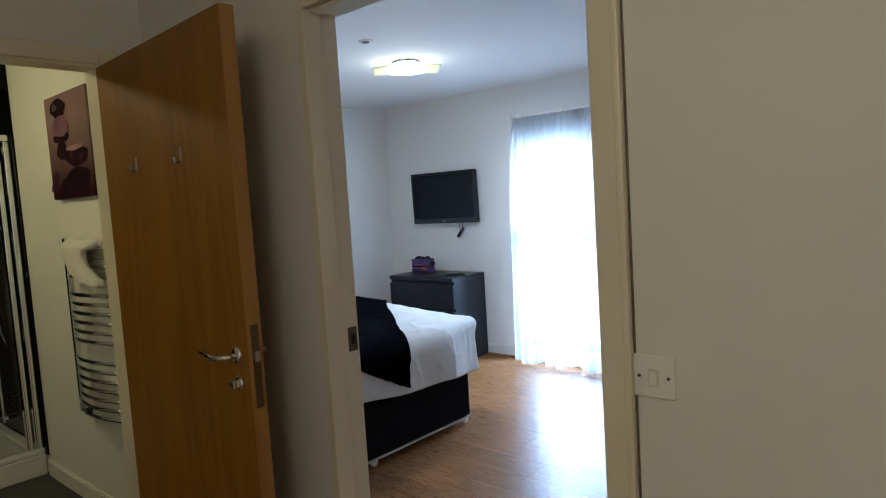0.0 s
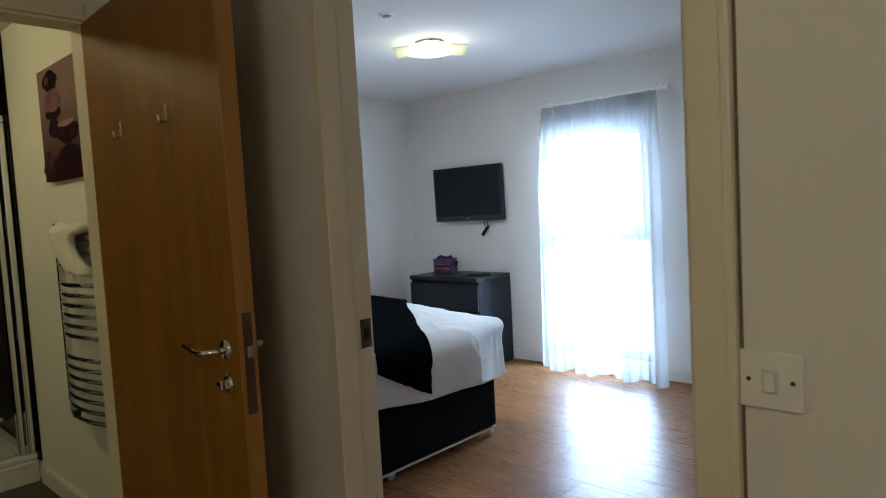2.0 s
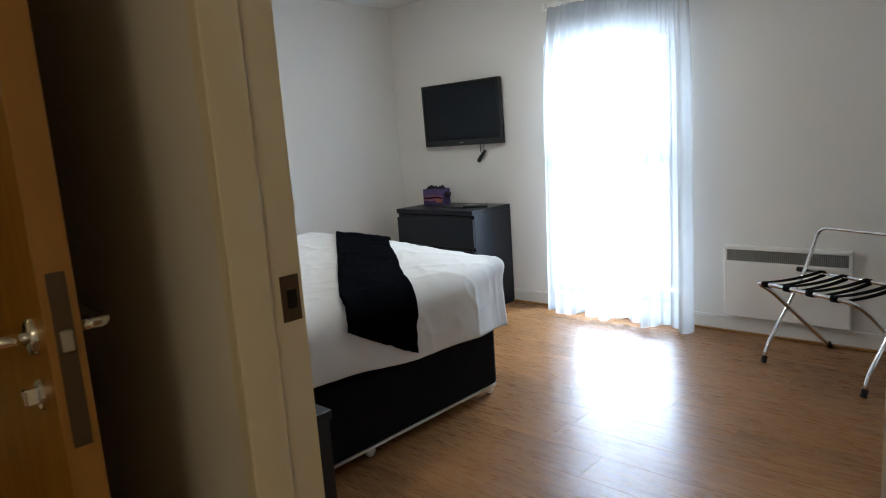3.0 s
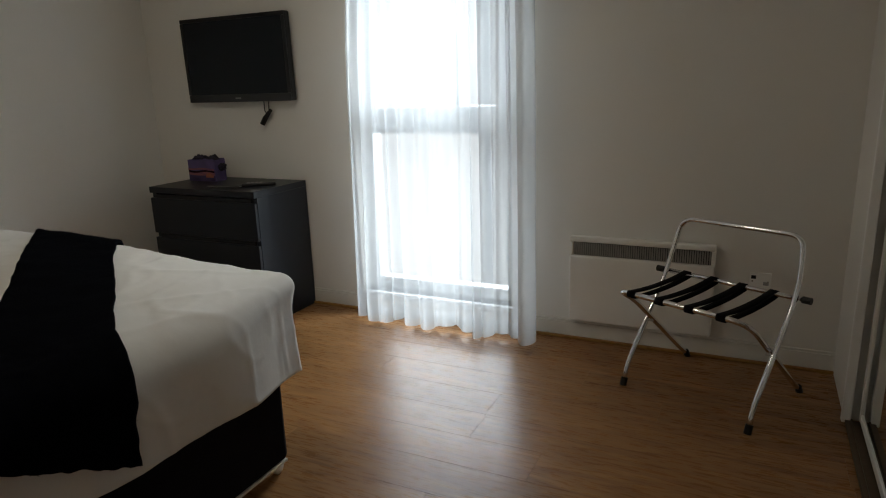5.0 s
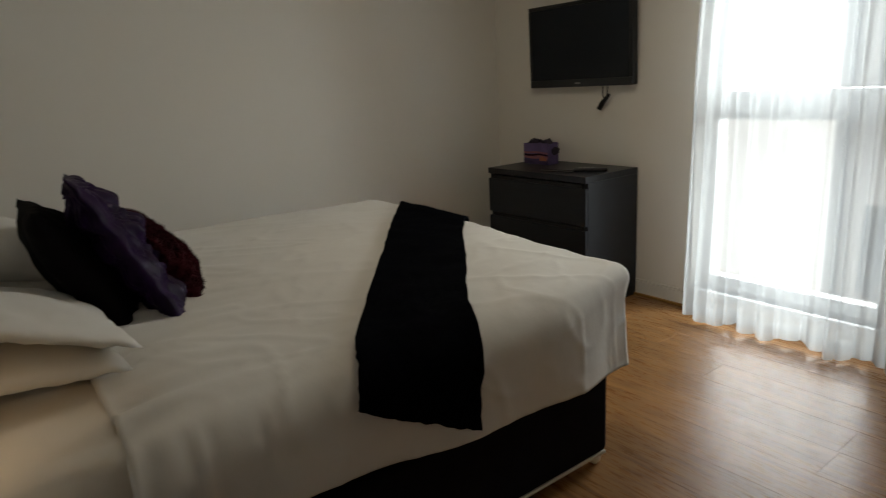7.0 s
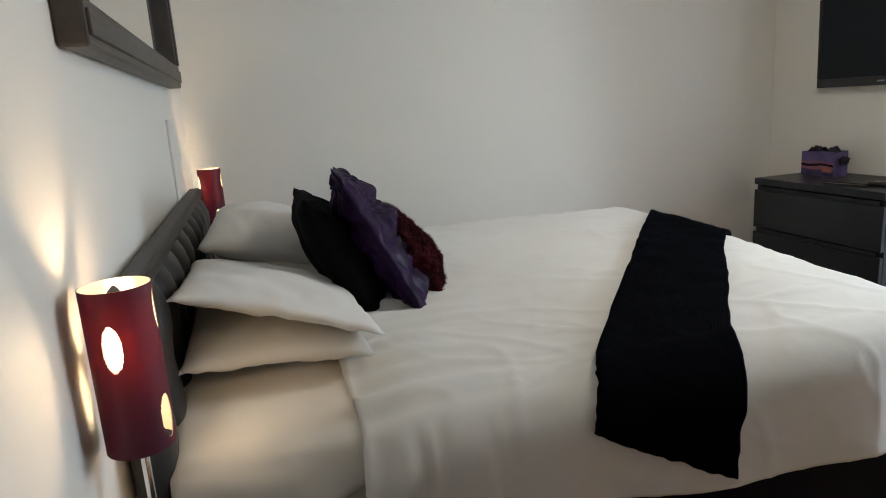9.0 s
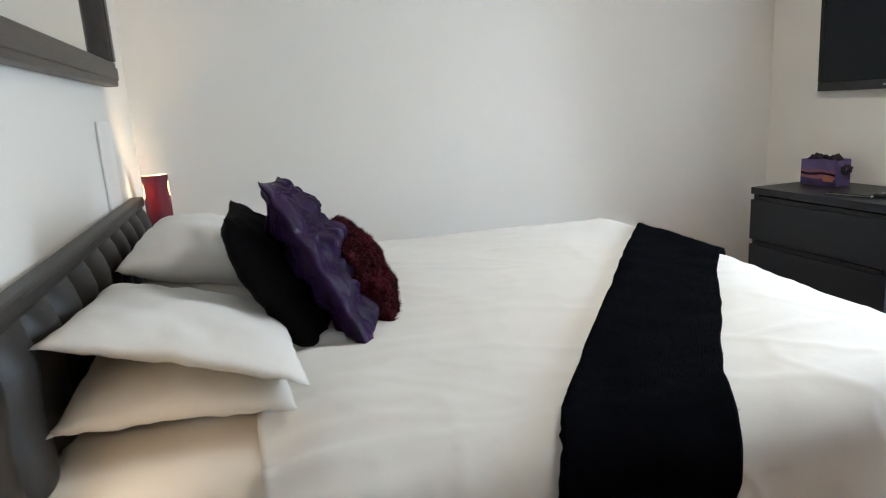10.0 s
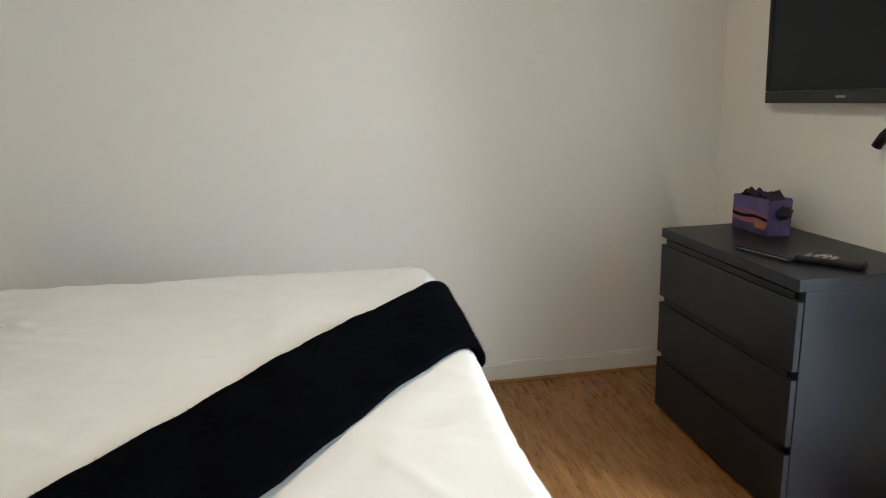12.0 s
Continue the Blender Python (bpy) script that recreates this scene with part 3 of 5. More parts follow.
def bed():
    b = thing("bed", (-3.65, 2.4, 0), "double divan bed made up in white cotton", "bed")
    part("divan_base", boxed(-4.38, -2.815, BHEAD, 3.30, 0.055, 0.37, 0.02), DIVAN, b, "black fabric divan base")
    part("base_piping", boxed(-4.375, -2.82, BHEAD + 0.01, 3.295, 0.043, 0.054, 0.003), SHEET, b, "pale edge under the base")
    part("mattress", boxed(-4.40, -2.86, BHEAD, 3.40, 0.37, 0.66, 0.05), SHEET, b, "cream sheeted mattress", True)
    for cx in (-2.85, -4.34):
        for cy in (1.75, 2.45, 3.27):
            bm = bmesh.new()
            lathe(bm, [(0.0, -0.013), (0.018, -0.013), (0.024, -0.008), (0.024, 0.008), (0.018, 0.013), (0.0, 0.013)], (cx, cy, 0.0242), 18, "x")
            tube(bm, [(cx, cy - 0.01, 0.03), (cx, cy - 0.014, 0.056)], 0.009, 8)
            part("castor", bm, WHITEP, b, "small white castor", True)
    # headboard, padded in upright channels
    hb = part("headboard", boxed(-4.64, -2.80, HY + 0.018, HY + 0.05, 0.30, 1.0, 0.008), LEATHER, b, "brown padded leatherette headboard")
    n = 11
    for i in range(n):
        a0, a1 = -4.64 + 1.84 * i / n, -4.64 + 1.84 * (i + 1) / n

        def pad(u, v, a0=a0, a1=a1):
            uu = 2 * u - 1
            rise = (1 - abs(uu) ** 2.6) * (1 - abs(2 * v - 1) ** 8) * (0.032 + 0.010 * math.sin(v * 9) ** 2)
            lean = 0.02 * math.sin(v * math.pi)
            return Vector((a0 + (a1 - a0) * u + lean, HY + 0.0505 + rise, 0.42 + v * 0.565))
        part("padded_channel", grid(bmesh.new(), pad, 10, 16), LEATHER, hb, "", True)
    part("headboard_edge", boxed(-4.65, -2.79, HY + 0.012, HY + 0.064, 0.972, 1.012, 0.010), LEATHER, hb)

    # duvet
    def du(u, v):
        Y = 1.835 + v * (BFOOT + 0.032 + 0.398 - 1.835)
        long = 0.330 + 0.068 * ease((Y - 2.0) / 0.9)
        near = BN - 0.045 * ease((Y - 2.95) / 0.60)
        if u < 0.2:
            X = BF - long * (1 - u / 0.2)
        elif u > 0.8:
            X = near + long * (u - 0.8) / 0.2
        else:
            X = BF + (near - BF) * (u - 0.2) / 0.6
        p = drape(X, Y, 0.0, long, 0.12, 0.05)
        w = noise.noise((p.x * 2.2, p.y * 2.2, p.z * 2)) * 0.012 + noise.noise((p.x * 5 + p.y * 4, p.y * 1.5 - p.x * 1.5, 3)) * 0.008
        c1 = 1 - abs(noise.noise((p.x * 3.1 + p.y * 1.7, p.y * 2.4 - p.x, 7.0))) * 2.2
        c2 = 1 - abs(noise.noise((p.x * 4.5 - p.y * 3.0, p.x * 2.0 + p.y * 1.0, 11.0 + p.z * 2))) * 2.6
        c3 = 1 - abs(noise.noise((p.x * 9 + p.y * 2.5, p.y * 4.2 - p.x * 2, 5.0 + p.z * 4))) * 3
        w += 0.0045 * max(0, c1) ** 6 + 0.004 * max(0, c2) ** 6 + 0.003 * max(0, c3) ** 4
        gather = math.exp(-v / 0.10) * (0.010 * math.sin(p.x * 38 + 2 * math.sin(p.x * 9)) + 0.005 * math.sin(p.x * 71))
        side = ease((abs(X - (BN + BF) / 2) - (BN - BF) / 2 - 0.02) / 0.16)
        end = ease((Y - BFOOT - 0.03) / 0.16)
        g2 = math.exp(-v / 0.075) * 0.011 * math.sin(p.z * 5 + v * 170 + 5 * noise.noise((p.z * 4, v * 20, 1)))
        return p + Vector(((w + g2) * side, w * 0.8 * end, (w + gather) * (1 - side) * (1 - end) - 0.015 * math.exp(-(v / 0.04) ** 2)))
    d = part("duvet", grid(bmesh.new(), du, 200, 160), LINEN, b, "smooth white cotton duvet with soft creases", True)
    s = d.modifiers.new("thick", "SOLIDIFY")
    s.thickness, s.offset = 0.018, -1

    # sheet turned over the side by the head
    def sh(u, v):
        X = BN - 0.9 + u * 1.30
        Y = 1.47 + v * 0.56
        p = drape(X, Y, -0.035, 0.42, 0.10, 0.02)
        crease = math.exp(-((p.y - 1.62 - (0.62 - p.z) * 0.9) / 0.018) ** 2) * 0.022 * (p.z < 0.62)
        return p + Vector((noise.noise((p.y * 7, p.z * 6, 2)) * 0.014 + crease, 0, 0))
    part("under_sheet", grid(bmesh.new(), sh, 60, 30), SHEET, b, "cream sheet tucked over the mattress side", True)

    def fold(u, v):
        X = BN - 0.5 + u * (0.5 + 0.205 + 0.03 * math.sin(v * 5))
        Y = 1.475 + v * 0.50
        p = drape(X, Y, -0.022, 0.30, 0.10, 0.02)
        return p + Vector((0.006 * math.sin(p.z * 40 + v * 9) * (u > 0.8), 0, noise.noise((p.x * 6, p.y * 9, 4)) * 0.008))
    fo = part("folded_sheet", grid(bmesh.new(), fold, 50, 30), SHEET, b, "sheet edge folded half down the side", True)
    fo.modifiers.new("thick", "SOLIDIFY").thickness = 0.008


bed()


def throw():
    left = [(BN + 0.168, 2.308), (BN + 0.08, 2.345), (BN - 0.05, 2.425), (-3.40, 2.80), (-3.80, 3.11), (-4.15, 3.386), (-4.36, 3.58), (-4.42, 3.80)]
    right = [(BN + 0.352, 2.665), (BN + 0.20, 2.675), (BN, 2.758), (-3.215, 3.028), (-3.505, 3.252), (-3.755, 3.49), (-3.90, 3.68), (-4.0, 3.87)]

    def along(line, v):
        k = v * (len(line) - 1)
        i = min(int(k), len(line) - 2)
        t = k - i
        a, b, c, e = (Vector(line[max(0, min(len(line) - 1, i + o))]) for o in (-1, 0, 1, 2))
        return 0.5 * (2 * b + (c - a) * t + (2 * a - 5 * b + 4 * c - e) * t * t + (3 * b - a - 3 * c + e) * t ** 3)

    def f(u, v):
        q = along(left, v).lerp(along(right, v), u)
        q += Vector((0.62, 0.785)) * 0.005 * noise.noise((v * 30, u * 2, 5))
        q.x += 0.008 * noise.noise((u * 11, 0, 1)) * max(0, 1 - v * 12)
        p = drape(q.x, q.y, 0.014, 0.60, 0.12, 0.02)
        return p + Vector((0, 0, noise.noise((p.x * 9, p.y * 9, p.z * 5)) * 0.006 + noise.noise((p.x * 40, p.y * 40, p.z * 40)) * 0.002))
    ob = tagged(new("throw_blanket", mesh("throw_blanket", grid(bmesh.new(), f, 44, 200), THROW)), "black plush throw laid diagonally across the white duvet", "blanket")
    smooth(ob)
    s = ob.modifiers.new("thick", "SOLIDIFY")
    s.thickness, s.offset = 0.014, 1
    pile(ob, 26000, 0.007, 0.0010, 0.012, THROW, 3)


def pile(ob, count, length, width, rise, mat, seed):
    """Short fibres standing on the faces of a plush cloth, in one part."""
    rng = random.Random(seed)
    faces = [f for f in ob.data.polygons]
    total, acc = 0.0, []
    for f in faces:
        total += f.area
        acc.append(total)
    verts, tris = [], []
    k = 0
    step = total / count
    at = rng.random() * step
    for f, a in zip(faces, acc):
        while at < a:
            cs = [ob.data.vertices[i].co for i in f.vertices]
            w = [rng.random() for _ in cs]
            t = sum(w)
            c = sum((q * (x / t) for q, x in zip(cs, w)), Vector())
            n = f.normal.normalized()
            side = n.orthogonal().normalized()
            side.rotate(Matrix.Rotation(rng.random() * 6.283, 3, n))
            base = c + n * rise
            tip = base + (n + side * (rng.random() * 1.6 - 0.4) + Vector((0, 0, -0.2))).normalized() * length * (0.6 + 0.8 * rng.random())
            s2 = n.cross(side) * width
            verts += [base - n * 0.004 + s2, base - n * 0.004 - s2, tip]
            tris.append((k, k + 1, k + 2))
            k += 3
            at += step
    me = bpy.data.meshes.new("plush")
    me.from_pydata(verts, [], tris)
    me.materials.append(mat)
    o = new("plush", me)
    o.parent = ob
    return tagged(o, "short plush fibres", kind="stuff")


throw()


def pillow_mesh(w, d, h, seed, sag=0.0, pinch=0.5, crease=0.012, n=32):
    """A stuffed rectangular pillow with pointed corners, its seam all round."""
    bm = bmesh.new()
    for side in (1, -1):
        def f(u, v, side=side):
            a, b = 2 * u - 1, 2 * v - 1
            k = (1 - abs(a) ** 2.4) * (1 - abs(b) ** 2.4)
            t = max(0.0, k) ** pinch
            draw_a = 1 - 0.06 * (1 - abs(b) ** 2) * 0 - 0.05 * (1 - b * b) * abs(a)
            draw_b = 1 - 0.06 * (1 - a * a) * abs(b)
            x, y = a * w / 2 * draw_a, b * d / 2 * draw_b
            wr = noise.noise((x * 7 + seed, y * 7, side)) * crease * t + noise.noise((a * b * 6 + seed, a * 3, b * 3)) * crease * 0.6
            return Vector((x, y, side * t * h / 2 + wr - sag * (a * a + b * b) * 0.5))
        grid(bm, f, n, n)
    bmesh.ops.remove_doubles(bm, verts=bm.verts[:], dist=0.0015)
    return bm


def pillow(m, w, d, h, seed, label, mat=None, group="bed pillows", sag=0.02):
    ob = tagged(new("pillow", mesh("pillow", pillow_mesh(w, d, h, seed, sag), mat or LINEN)), label, "pillow", group)
    ob.matrix_basis = m
    return smooth(ob)


pillow(pose(-3.37, 1.694, 0.778, -4, 0, 1), 0.68, 0.425, 0.105, 1, "plump white pillow lying flat at the bottom of a stack", SHEET)
pillow(pose(-3.40, 1.712, 0.846, -18, -5, 1), 0.72, 0.480, 0.080, 5, "plump white pillow lying on top of another")
pillow(pose(-4.05, 1.72, 0.80, -4, 0, 0), 0.66, 0.42, 0.15, 9, "plump white pillow lying flat under a leaning one", SHEET)
pillow(pose(-4.06, 1.72, 0.895, -12, 2, -3), 0.66, 0.42, 0.17, 12, "plump white pillow leaning against the headboard")


def cushion(m, size, h, seed, mat, label, ruffle=0.0, tufts=0):
    bm = pillow_mesh(size, size, h, seed, 0, 0.55, 0.012 if tufts else 0.02, 90 if tufts or ruffle else 32)
    for v in bm.verts:
        if ruffle:
            v.co += v.co.normalized() * (noise.noise(v.co * 22) * ruffle + noise.noise(v.co * 70) * ruffle * 0.5)
        if tufts:
            # rows of gathered fans, each fan pleated from its lower point
            cell = 0.105
            row = math.floor(v.co.y / cell)
            a = v.co.x / cell + 0.5 * (row % 2)
            fx, fy = a - math.floor(a) - 0.5, v.co.y / cell - row
            pleat = math.sin(math.atan2(fx, fy + 0.12) * 11) * 0.014
            puff = (1 - (2 * fx) ** 2) * math.sin(min(1.0, fy * 1.1) * math.pi) * 0.038 - 0.016 * (abs(fx) > 0.43)
            v.co.z += math.copysign((pleat + puff) * min(1, (abs(v.co.z) / 0.045) ** 1.5), v.co.z)
    ob = tagged(new("cushion", mesh("cushion", bm, mat)), label, "cushion", "scatter cushions on the bed")
    ob.matrix_basis = m
    if ruffle > 0.01:
        pile(ob, 9000, 0.009, 0.0014, 0.0, mat, 9)
    return smooth(ob)


cushion(pose(-3.61, 1.912, 0.866, 117, -1, -1), 0.45, 0.15, 21, BLACKC, "plain black square cushion propped against the pillows")
cushion(pose(-3.62, 2.042, 0.896, 117, -4, -7), 0.53, 0.09, 33, PURPLE, "dark purple satin cushion with gathered fan pleats", 0.005, 30)
cushion(pose(-3.93, 2.180, 0.832, 116, 0, -10), 0.265, 0.13, 44, WINE, "small burgundy plush cushion leaning on the purple one", 0.014)
cushion(pose(-3.60, 2.150, 0.828, 116, 0, -4), 0.25, 0.13, 52, WINE, "small burgundy plush cushion leaning on the purple one", 0.014)


# ---- bedside lamps and tables ----
def bedside_table(x0, x1):
    t = thing("bedside_table", ((x0 + x1) / 2, 1.67, 0), "dark slate-grey bedside table beside the bed", "bedside table", "bedside tables")
    part("tabletop", boxed(x0, x1, 1.42, 1.93, 0.49, 0.52, 0.003), BLACKWOOD, t)
    part("side_panel", boxed(x0 + 0.004, x0 + 0.024, 1.42, 1.92, 0.0, 0.49, 0.001), BLACKWOOD, t)
    part("side_panel", boxed(x1 - 0.024, x1 - 0.004, 1.42, 1.92, 0.0, 0.49, 0.001), BLACKWOOD, t)
    part("back_panel", boxed(x0 + 0.024, x1 - 0.024, 1.42, 1.43, 0.02, 0.49), BLACKWOOD, t)
    for z in (0.05, 0.27):
        part("drawer_front", boxed(x0 + 0.026, x1 - 0.026, 1.90, 1.918, z, z + 0.205, 0.002), BLACKWOOD, t)
    part("drawer_box", boxed(x0 + 0.03, x1 - 0.03, 1.44, 1.898, 0.05, 0.47), BLACKWOOD, t)


bedside_table(-2.775, -2.37)
bedside_table(-5.02, -4.47)


def bedside_lamp(x, y, z0, z1, holes):
    t = thing("table_lamp", (x, y, 0.52), "lit maroon cylinder table lamp with oval cut-outs", "lamp", "bedside lamps")
    bm = lathe(bmesh.new(), [(0, 0.0), (0.055, 0.0), (0.055, 0.012), (0.02, 0.018), (0, 0.018)], (x, y, 0.5205), 28)
    part("lamp_base", bm, CHROME, t, "round chrome base", True)
    part("stem", tube(bmesh.new(), [(x, y, 0.538), (x, y, z1 - 0.13)], 0.007, 10), CHROME, t, "chrome stem", True)
    r = 0.0515
    nu, nv = 210, 150

    def inside(a, v):
        for ha, hv in holes:
            da = (a - ha + math.pi) % (2 * math.pi) - math.pi
            if (da * r / 0.0140) ** 2 + ((v - hv) * (z1 - z0) / 0.036) ** 2 < 1:
                return True
        return False
    for name, rr, mat in (("shade", r, SHADE), ("shade_lining", r - 0.0015, SHADEIN)):
        bm = bmesh.new()
        vs = [[bm.verts.new((x + math.cos(2 * math.pi * i / nu) * rr, y + math.sin(2 * math.pi * i / nu) * rr, z0 + (z1 - z0) * j / nv)) for j in range(nv + 1)] for i in range(nu)]
        for i in range(nu):
            for j in range(nv):
                if not inside(2 * math.pi * (i + 0.5) / nu, (j + 0.5) / nv):
                    bm.faces.new((vs[i][j], vs[(i + 1) % nu][j], vs[(i + 1) % nu][j + 1], vs[i][j + 1]))
        part(name, bm, mat, t, "", True)
    bm = lathe(bmesh.new(), [(0.0, 0.0), (0.012, 0.0), (0.016, 0.015), (0.024, 0.05), (0.022, 0.07), (0.012, 0.085), (0.0, 0.088)], (x, y, z1 - 0.135), 16)
    b = part("light_bulb", bm, BULBGLOW, t, "glowing bulb", True)
    b.visible_shadow = False


bedside_lamp(-2.676, 1.470, 0.801, 1.064, [(-0.15, 0.67), (1.62, 0.84), (1.16, 0.19), (-1.75, 0.42), (2.6, 0.50), (3.4, 0.82), (4.3, 0.75), (3.6, 0.22)])
bedside_lamp(-4.77, 1.498, 0.805, 1.083, [(-1.20, 0.77), (1.45, 0.80), (0.45, 0.22), (2.6, 0.50), (3.6, 0.82), (4.5, 0.40), (3.2, 0.22)])


def framed_mirror():
    x0, x1, z0, z1, y0, y1 = -4.56, -2.90, 1.432, 2.13, HY + 0.001, HY + 0.052
    w = 0.085
    t = thing("wall_mirror", ((x0 + x1) / 2, HY, z0), "wide mirror in a dark stained wooden frame hung above the headboard", "mirror")
    for name, a in (("frame_rail", (x0, x1, z0, z0 + w)), ("frame_rail", (x0, x1, z1 - w, z1)), ("frame_stile", (x0, x0 + w, z0 + w, z1 - w)), ("frame_stile", (x1 - w, x1, z0 + w, z1 - w))):
        bm = box(bmesh.new(), a[0], a[1], y0, y1, a[2], a[3], 0.006)
        rail = name == "frame_rail"
        box(bm, a[0] + (0.01 if rail else 0.02), a[1] - (0.01 if rail else 0.02), y1 - 0.002, y1 + 0.006, a[2] + (0.02 if rail else 0), a[3] - (0.02 if rail else 0), 0.003)
        part(name, bm, DARKFRAME, t)
    part("mirror_glass", boxed(x0 + w - 0.003, x1 - w + 0.003, y0 + 0.01, y0 + 0.016, z0 + w - 0.003, z1 - w + 0.003), MIRROR, t)


framed_mirror()

cover = thing("wall_cover_plate", (-4.39, HY, 0.96), "plain white rounded cover plate on the wall above the headboard", "cover plate")
part("plate", boxed(-4.50, -4.29, HY, HY + 0.012, 0.985, 1.31, 0.005), WHITEP, cover)


# ---- chest of drawers and what stands on it ----
def chest():
    x0, x1, y0, y1, h = -4.658, -3.858, 4.406, 4.868, 0.78
    t = thing("chest_of_drawers", ((x0 + x1) / 2, (y0 + y1) / 2, 0), "black-brown three-drawer chest with plain fronts", "chest of drawers")
    part("top_panel", boxed(x0, x1, y0, y1, h - 0.036, h, 0.002), BLACKWOOD, t)
    part("side_panel", boxed(x0, x0 + 0.03, y0 + 0.022, y1, 0, h - 0.0362, 0.0015), BLACKWOOD, t)
    part("side_panel", boxed(x1 - 0.03, x1, y0 + 0.022, y1, 0, h - 0.0362, 0.0015), BLACKWOOD, t)
    part("back_panel", boxed(x0 + 0.03, x1 - 0.03, y1 - 0.008, y1, 0.02, h - 0.037), BLACKWOOD, t)
    part("plinth", boxed(x0 + 0.03, x1 - 0.03, y0 + 0.05, y0 + 0.07, 0.0, 0.06), BLACKWOOD, t)
    dh = (h - 0.036 - 0.03) / 3
    for i in range(3):
        z = 0.022 + i * (dh + 0.002)
        d = part("drawer", boxed(x0 + 0.001, x1 - 0.001, y0 + 0.001, y0 + 0.020, z, z + dh - 0.026, 0.0015), BLACKWOOD, t)
        part("grip", boxed(x0 + 0.032, x1 - 0.032, y0 + 0.010, y0 + 0.0225, z + dh - 0.0265, z + dh - 0.004, 0.002), BLACKP, d, "recessed grip strip")
        part("drawer_box", boxed(x0 + 0.034, x1 - 0.034, y0 + 0.024, y1 - 0.02, z + 0.004, z + dh - 0.03), BLACKWOOD, d)
    part("inner_floor", boxed(x0 + 0.03, x1 - 0.03, y0 + 0.072, y1 - 0.01, 0.008, 0.018), BLACKWOOD, t)


chest()


def picture_bag():
    """A small card gift bag with a dusk picture, dark tissue crumpled out of its top."""
    t = thing("gift_bag", (-4.53, 4.72, 0.78), "purple card gift bag printed with a sunset, dark tissue inside", "gift bag")
    x0, x1, y0, y1, zb, h = -4.603, -4.385, 4.675, 4.765, 0.781, 0.130
    for name, yy in (("front", y0), ("back", y1)):
        def f(u, v, yy=yy):
            return Vector((x0 + u * (x1 - x0), yy + 0.003 * math.sin(u * 5) * v, zb + v * (h + 0.006 * u)))
        ob = part(name, grid(bmesh.new(), f, 24, 6), BAGP, t)
        ob.modifiers.new("card", "SOLIDIFY").thickness = 0.002
    for xx in (x0, x1):
        bm = grid(bmesh.new(), lambda u, v: Vector((xx + 0.008 * math.sin(u * math.pi) * (1 if xx < -4.5 else -1), y0 + u * (y1 - y0), zb + v * h)), 8, 4)
        part("gusset", bm, BAGP, t)
    part("base", boxed(x0, x1, y0, y1, 0.7805, 0.784), BAGP, t)

    def tissue(u, v):
        a, b = 2 * u - 1, 2 * v - 1
        up = (0.024 + 0.030 * noise.noise((u * 5.0, v * 3.0, 2.0)) + 0.012 * noise.noise((u * 15, v * 9, 5.0))) * (1 - abs(a) ** 6)
        return Vector(((x0 + x1) / 2 + a * 0.095, (y0 + y1) / 2 + b * 0.040, zb + h - 0.012 + max(0.0, up)))
    part("tissue", grid(bmesh.new(), tissue, 40, 20), TISSUE, t, "crumpled dark purple tissue paper")
    bm = bmesh.new()
    bmesh.ops.create_icosphere(bm, subdivisions=3, radius=1.0)
    for v in bm.verts:
        k = 1 + 0.35 * noise.noise(v.co * 2.2) + 0.15 * noise.noise(v.co * 6)
        v.co = Vector((x1 + 0.012 + v.co.x * 0.022 * k, 4.725 + v.co.y * 0.028 * k, zb + 0.085 + v.co.z * 0.024 * k))
    part("ribbon_knot", bm, TISSUE, t, "dark crumpled ribbon at the side")

    # printed dusk scene, laid in bands on the front
    def band(name, z0, z1, mat, k, wave, lab=""):
        bm = grid(bmesh.new(), lambda u, v: Vector((x0 + 0.002 + u * (x1 - x0 - 0.004), y0 - 0.0025 - 0.0006 * k + 0.003 * math.sin(u * 5) * ((z0 + v * (z1 - z0)) / h), zb + z0 + v * (z1 - z0) + wave * math.sin(u * 7 + k))), 30, 3)
        part(name, bm, mat, t, lab)
    band("dark_water", 0.002, 0.034, DUSKBLUE, 1, 0.0)
    band("sunset_band", 0.036, 0.058, SUNSET, 2, 0.003, "orange sunset streak")
    band("far_hills", 0.054, 0.066, PLUM, 3, 0.004)
    band("pink_cloud", 0.068, 0.080, SUNSET, 4, 0.002, "pink streak of cloud")
    bm = grid(bmesh.new(), lambda u, v: Vector((x1 - 0.075 + u * 0.065, y0 - 0.007, zb + 0.024 + v * (0.014 + 0.016 * math.sin(u * math.pi)))), 14, 3)
    part("low_sun", bm, material("orange_print", (0.45, 0.15, 0.05), 0.5, dark=(0.25, 0.07, 0.07), scale=30, bump=0.0), t, "orange glow of the printed sun")


TISSUE = material("dark_tissue", (0.020, 0.012, 0.035), 0.7, dark=(0.008, 0.005, 0.014), scale=20, bump=0.4, bump_scale=60)
DUSKBLUE = material("dusk_water_print", (0.055, 0.035, 0.13), 0.5, dark=(0.02, 0.012, 0.06), scale=16, stretch=(1, 1, 3), bump=0.0)
BAGP = material("dusk_purple_card", (0.13, 0.09, 0.24), 0.5, dark=(0.06, 0.042, 0.14), scale=9, bump=0.02)
SUNSET = material("sunset_print", (0.34, 0.12, 0.10), 0.5, dark=(0.16, 0.05, 0.14), scale=16, stretch=(1, 1, 4), bump=0.0)
picture_bag()


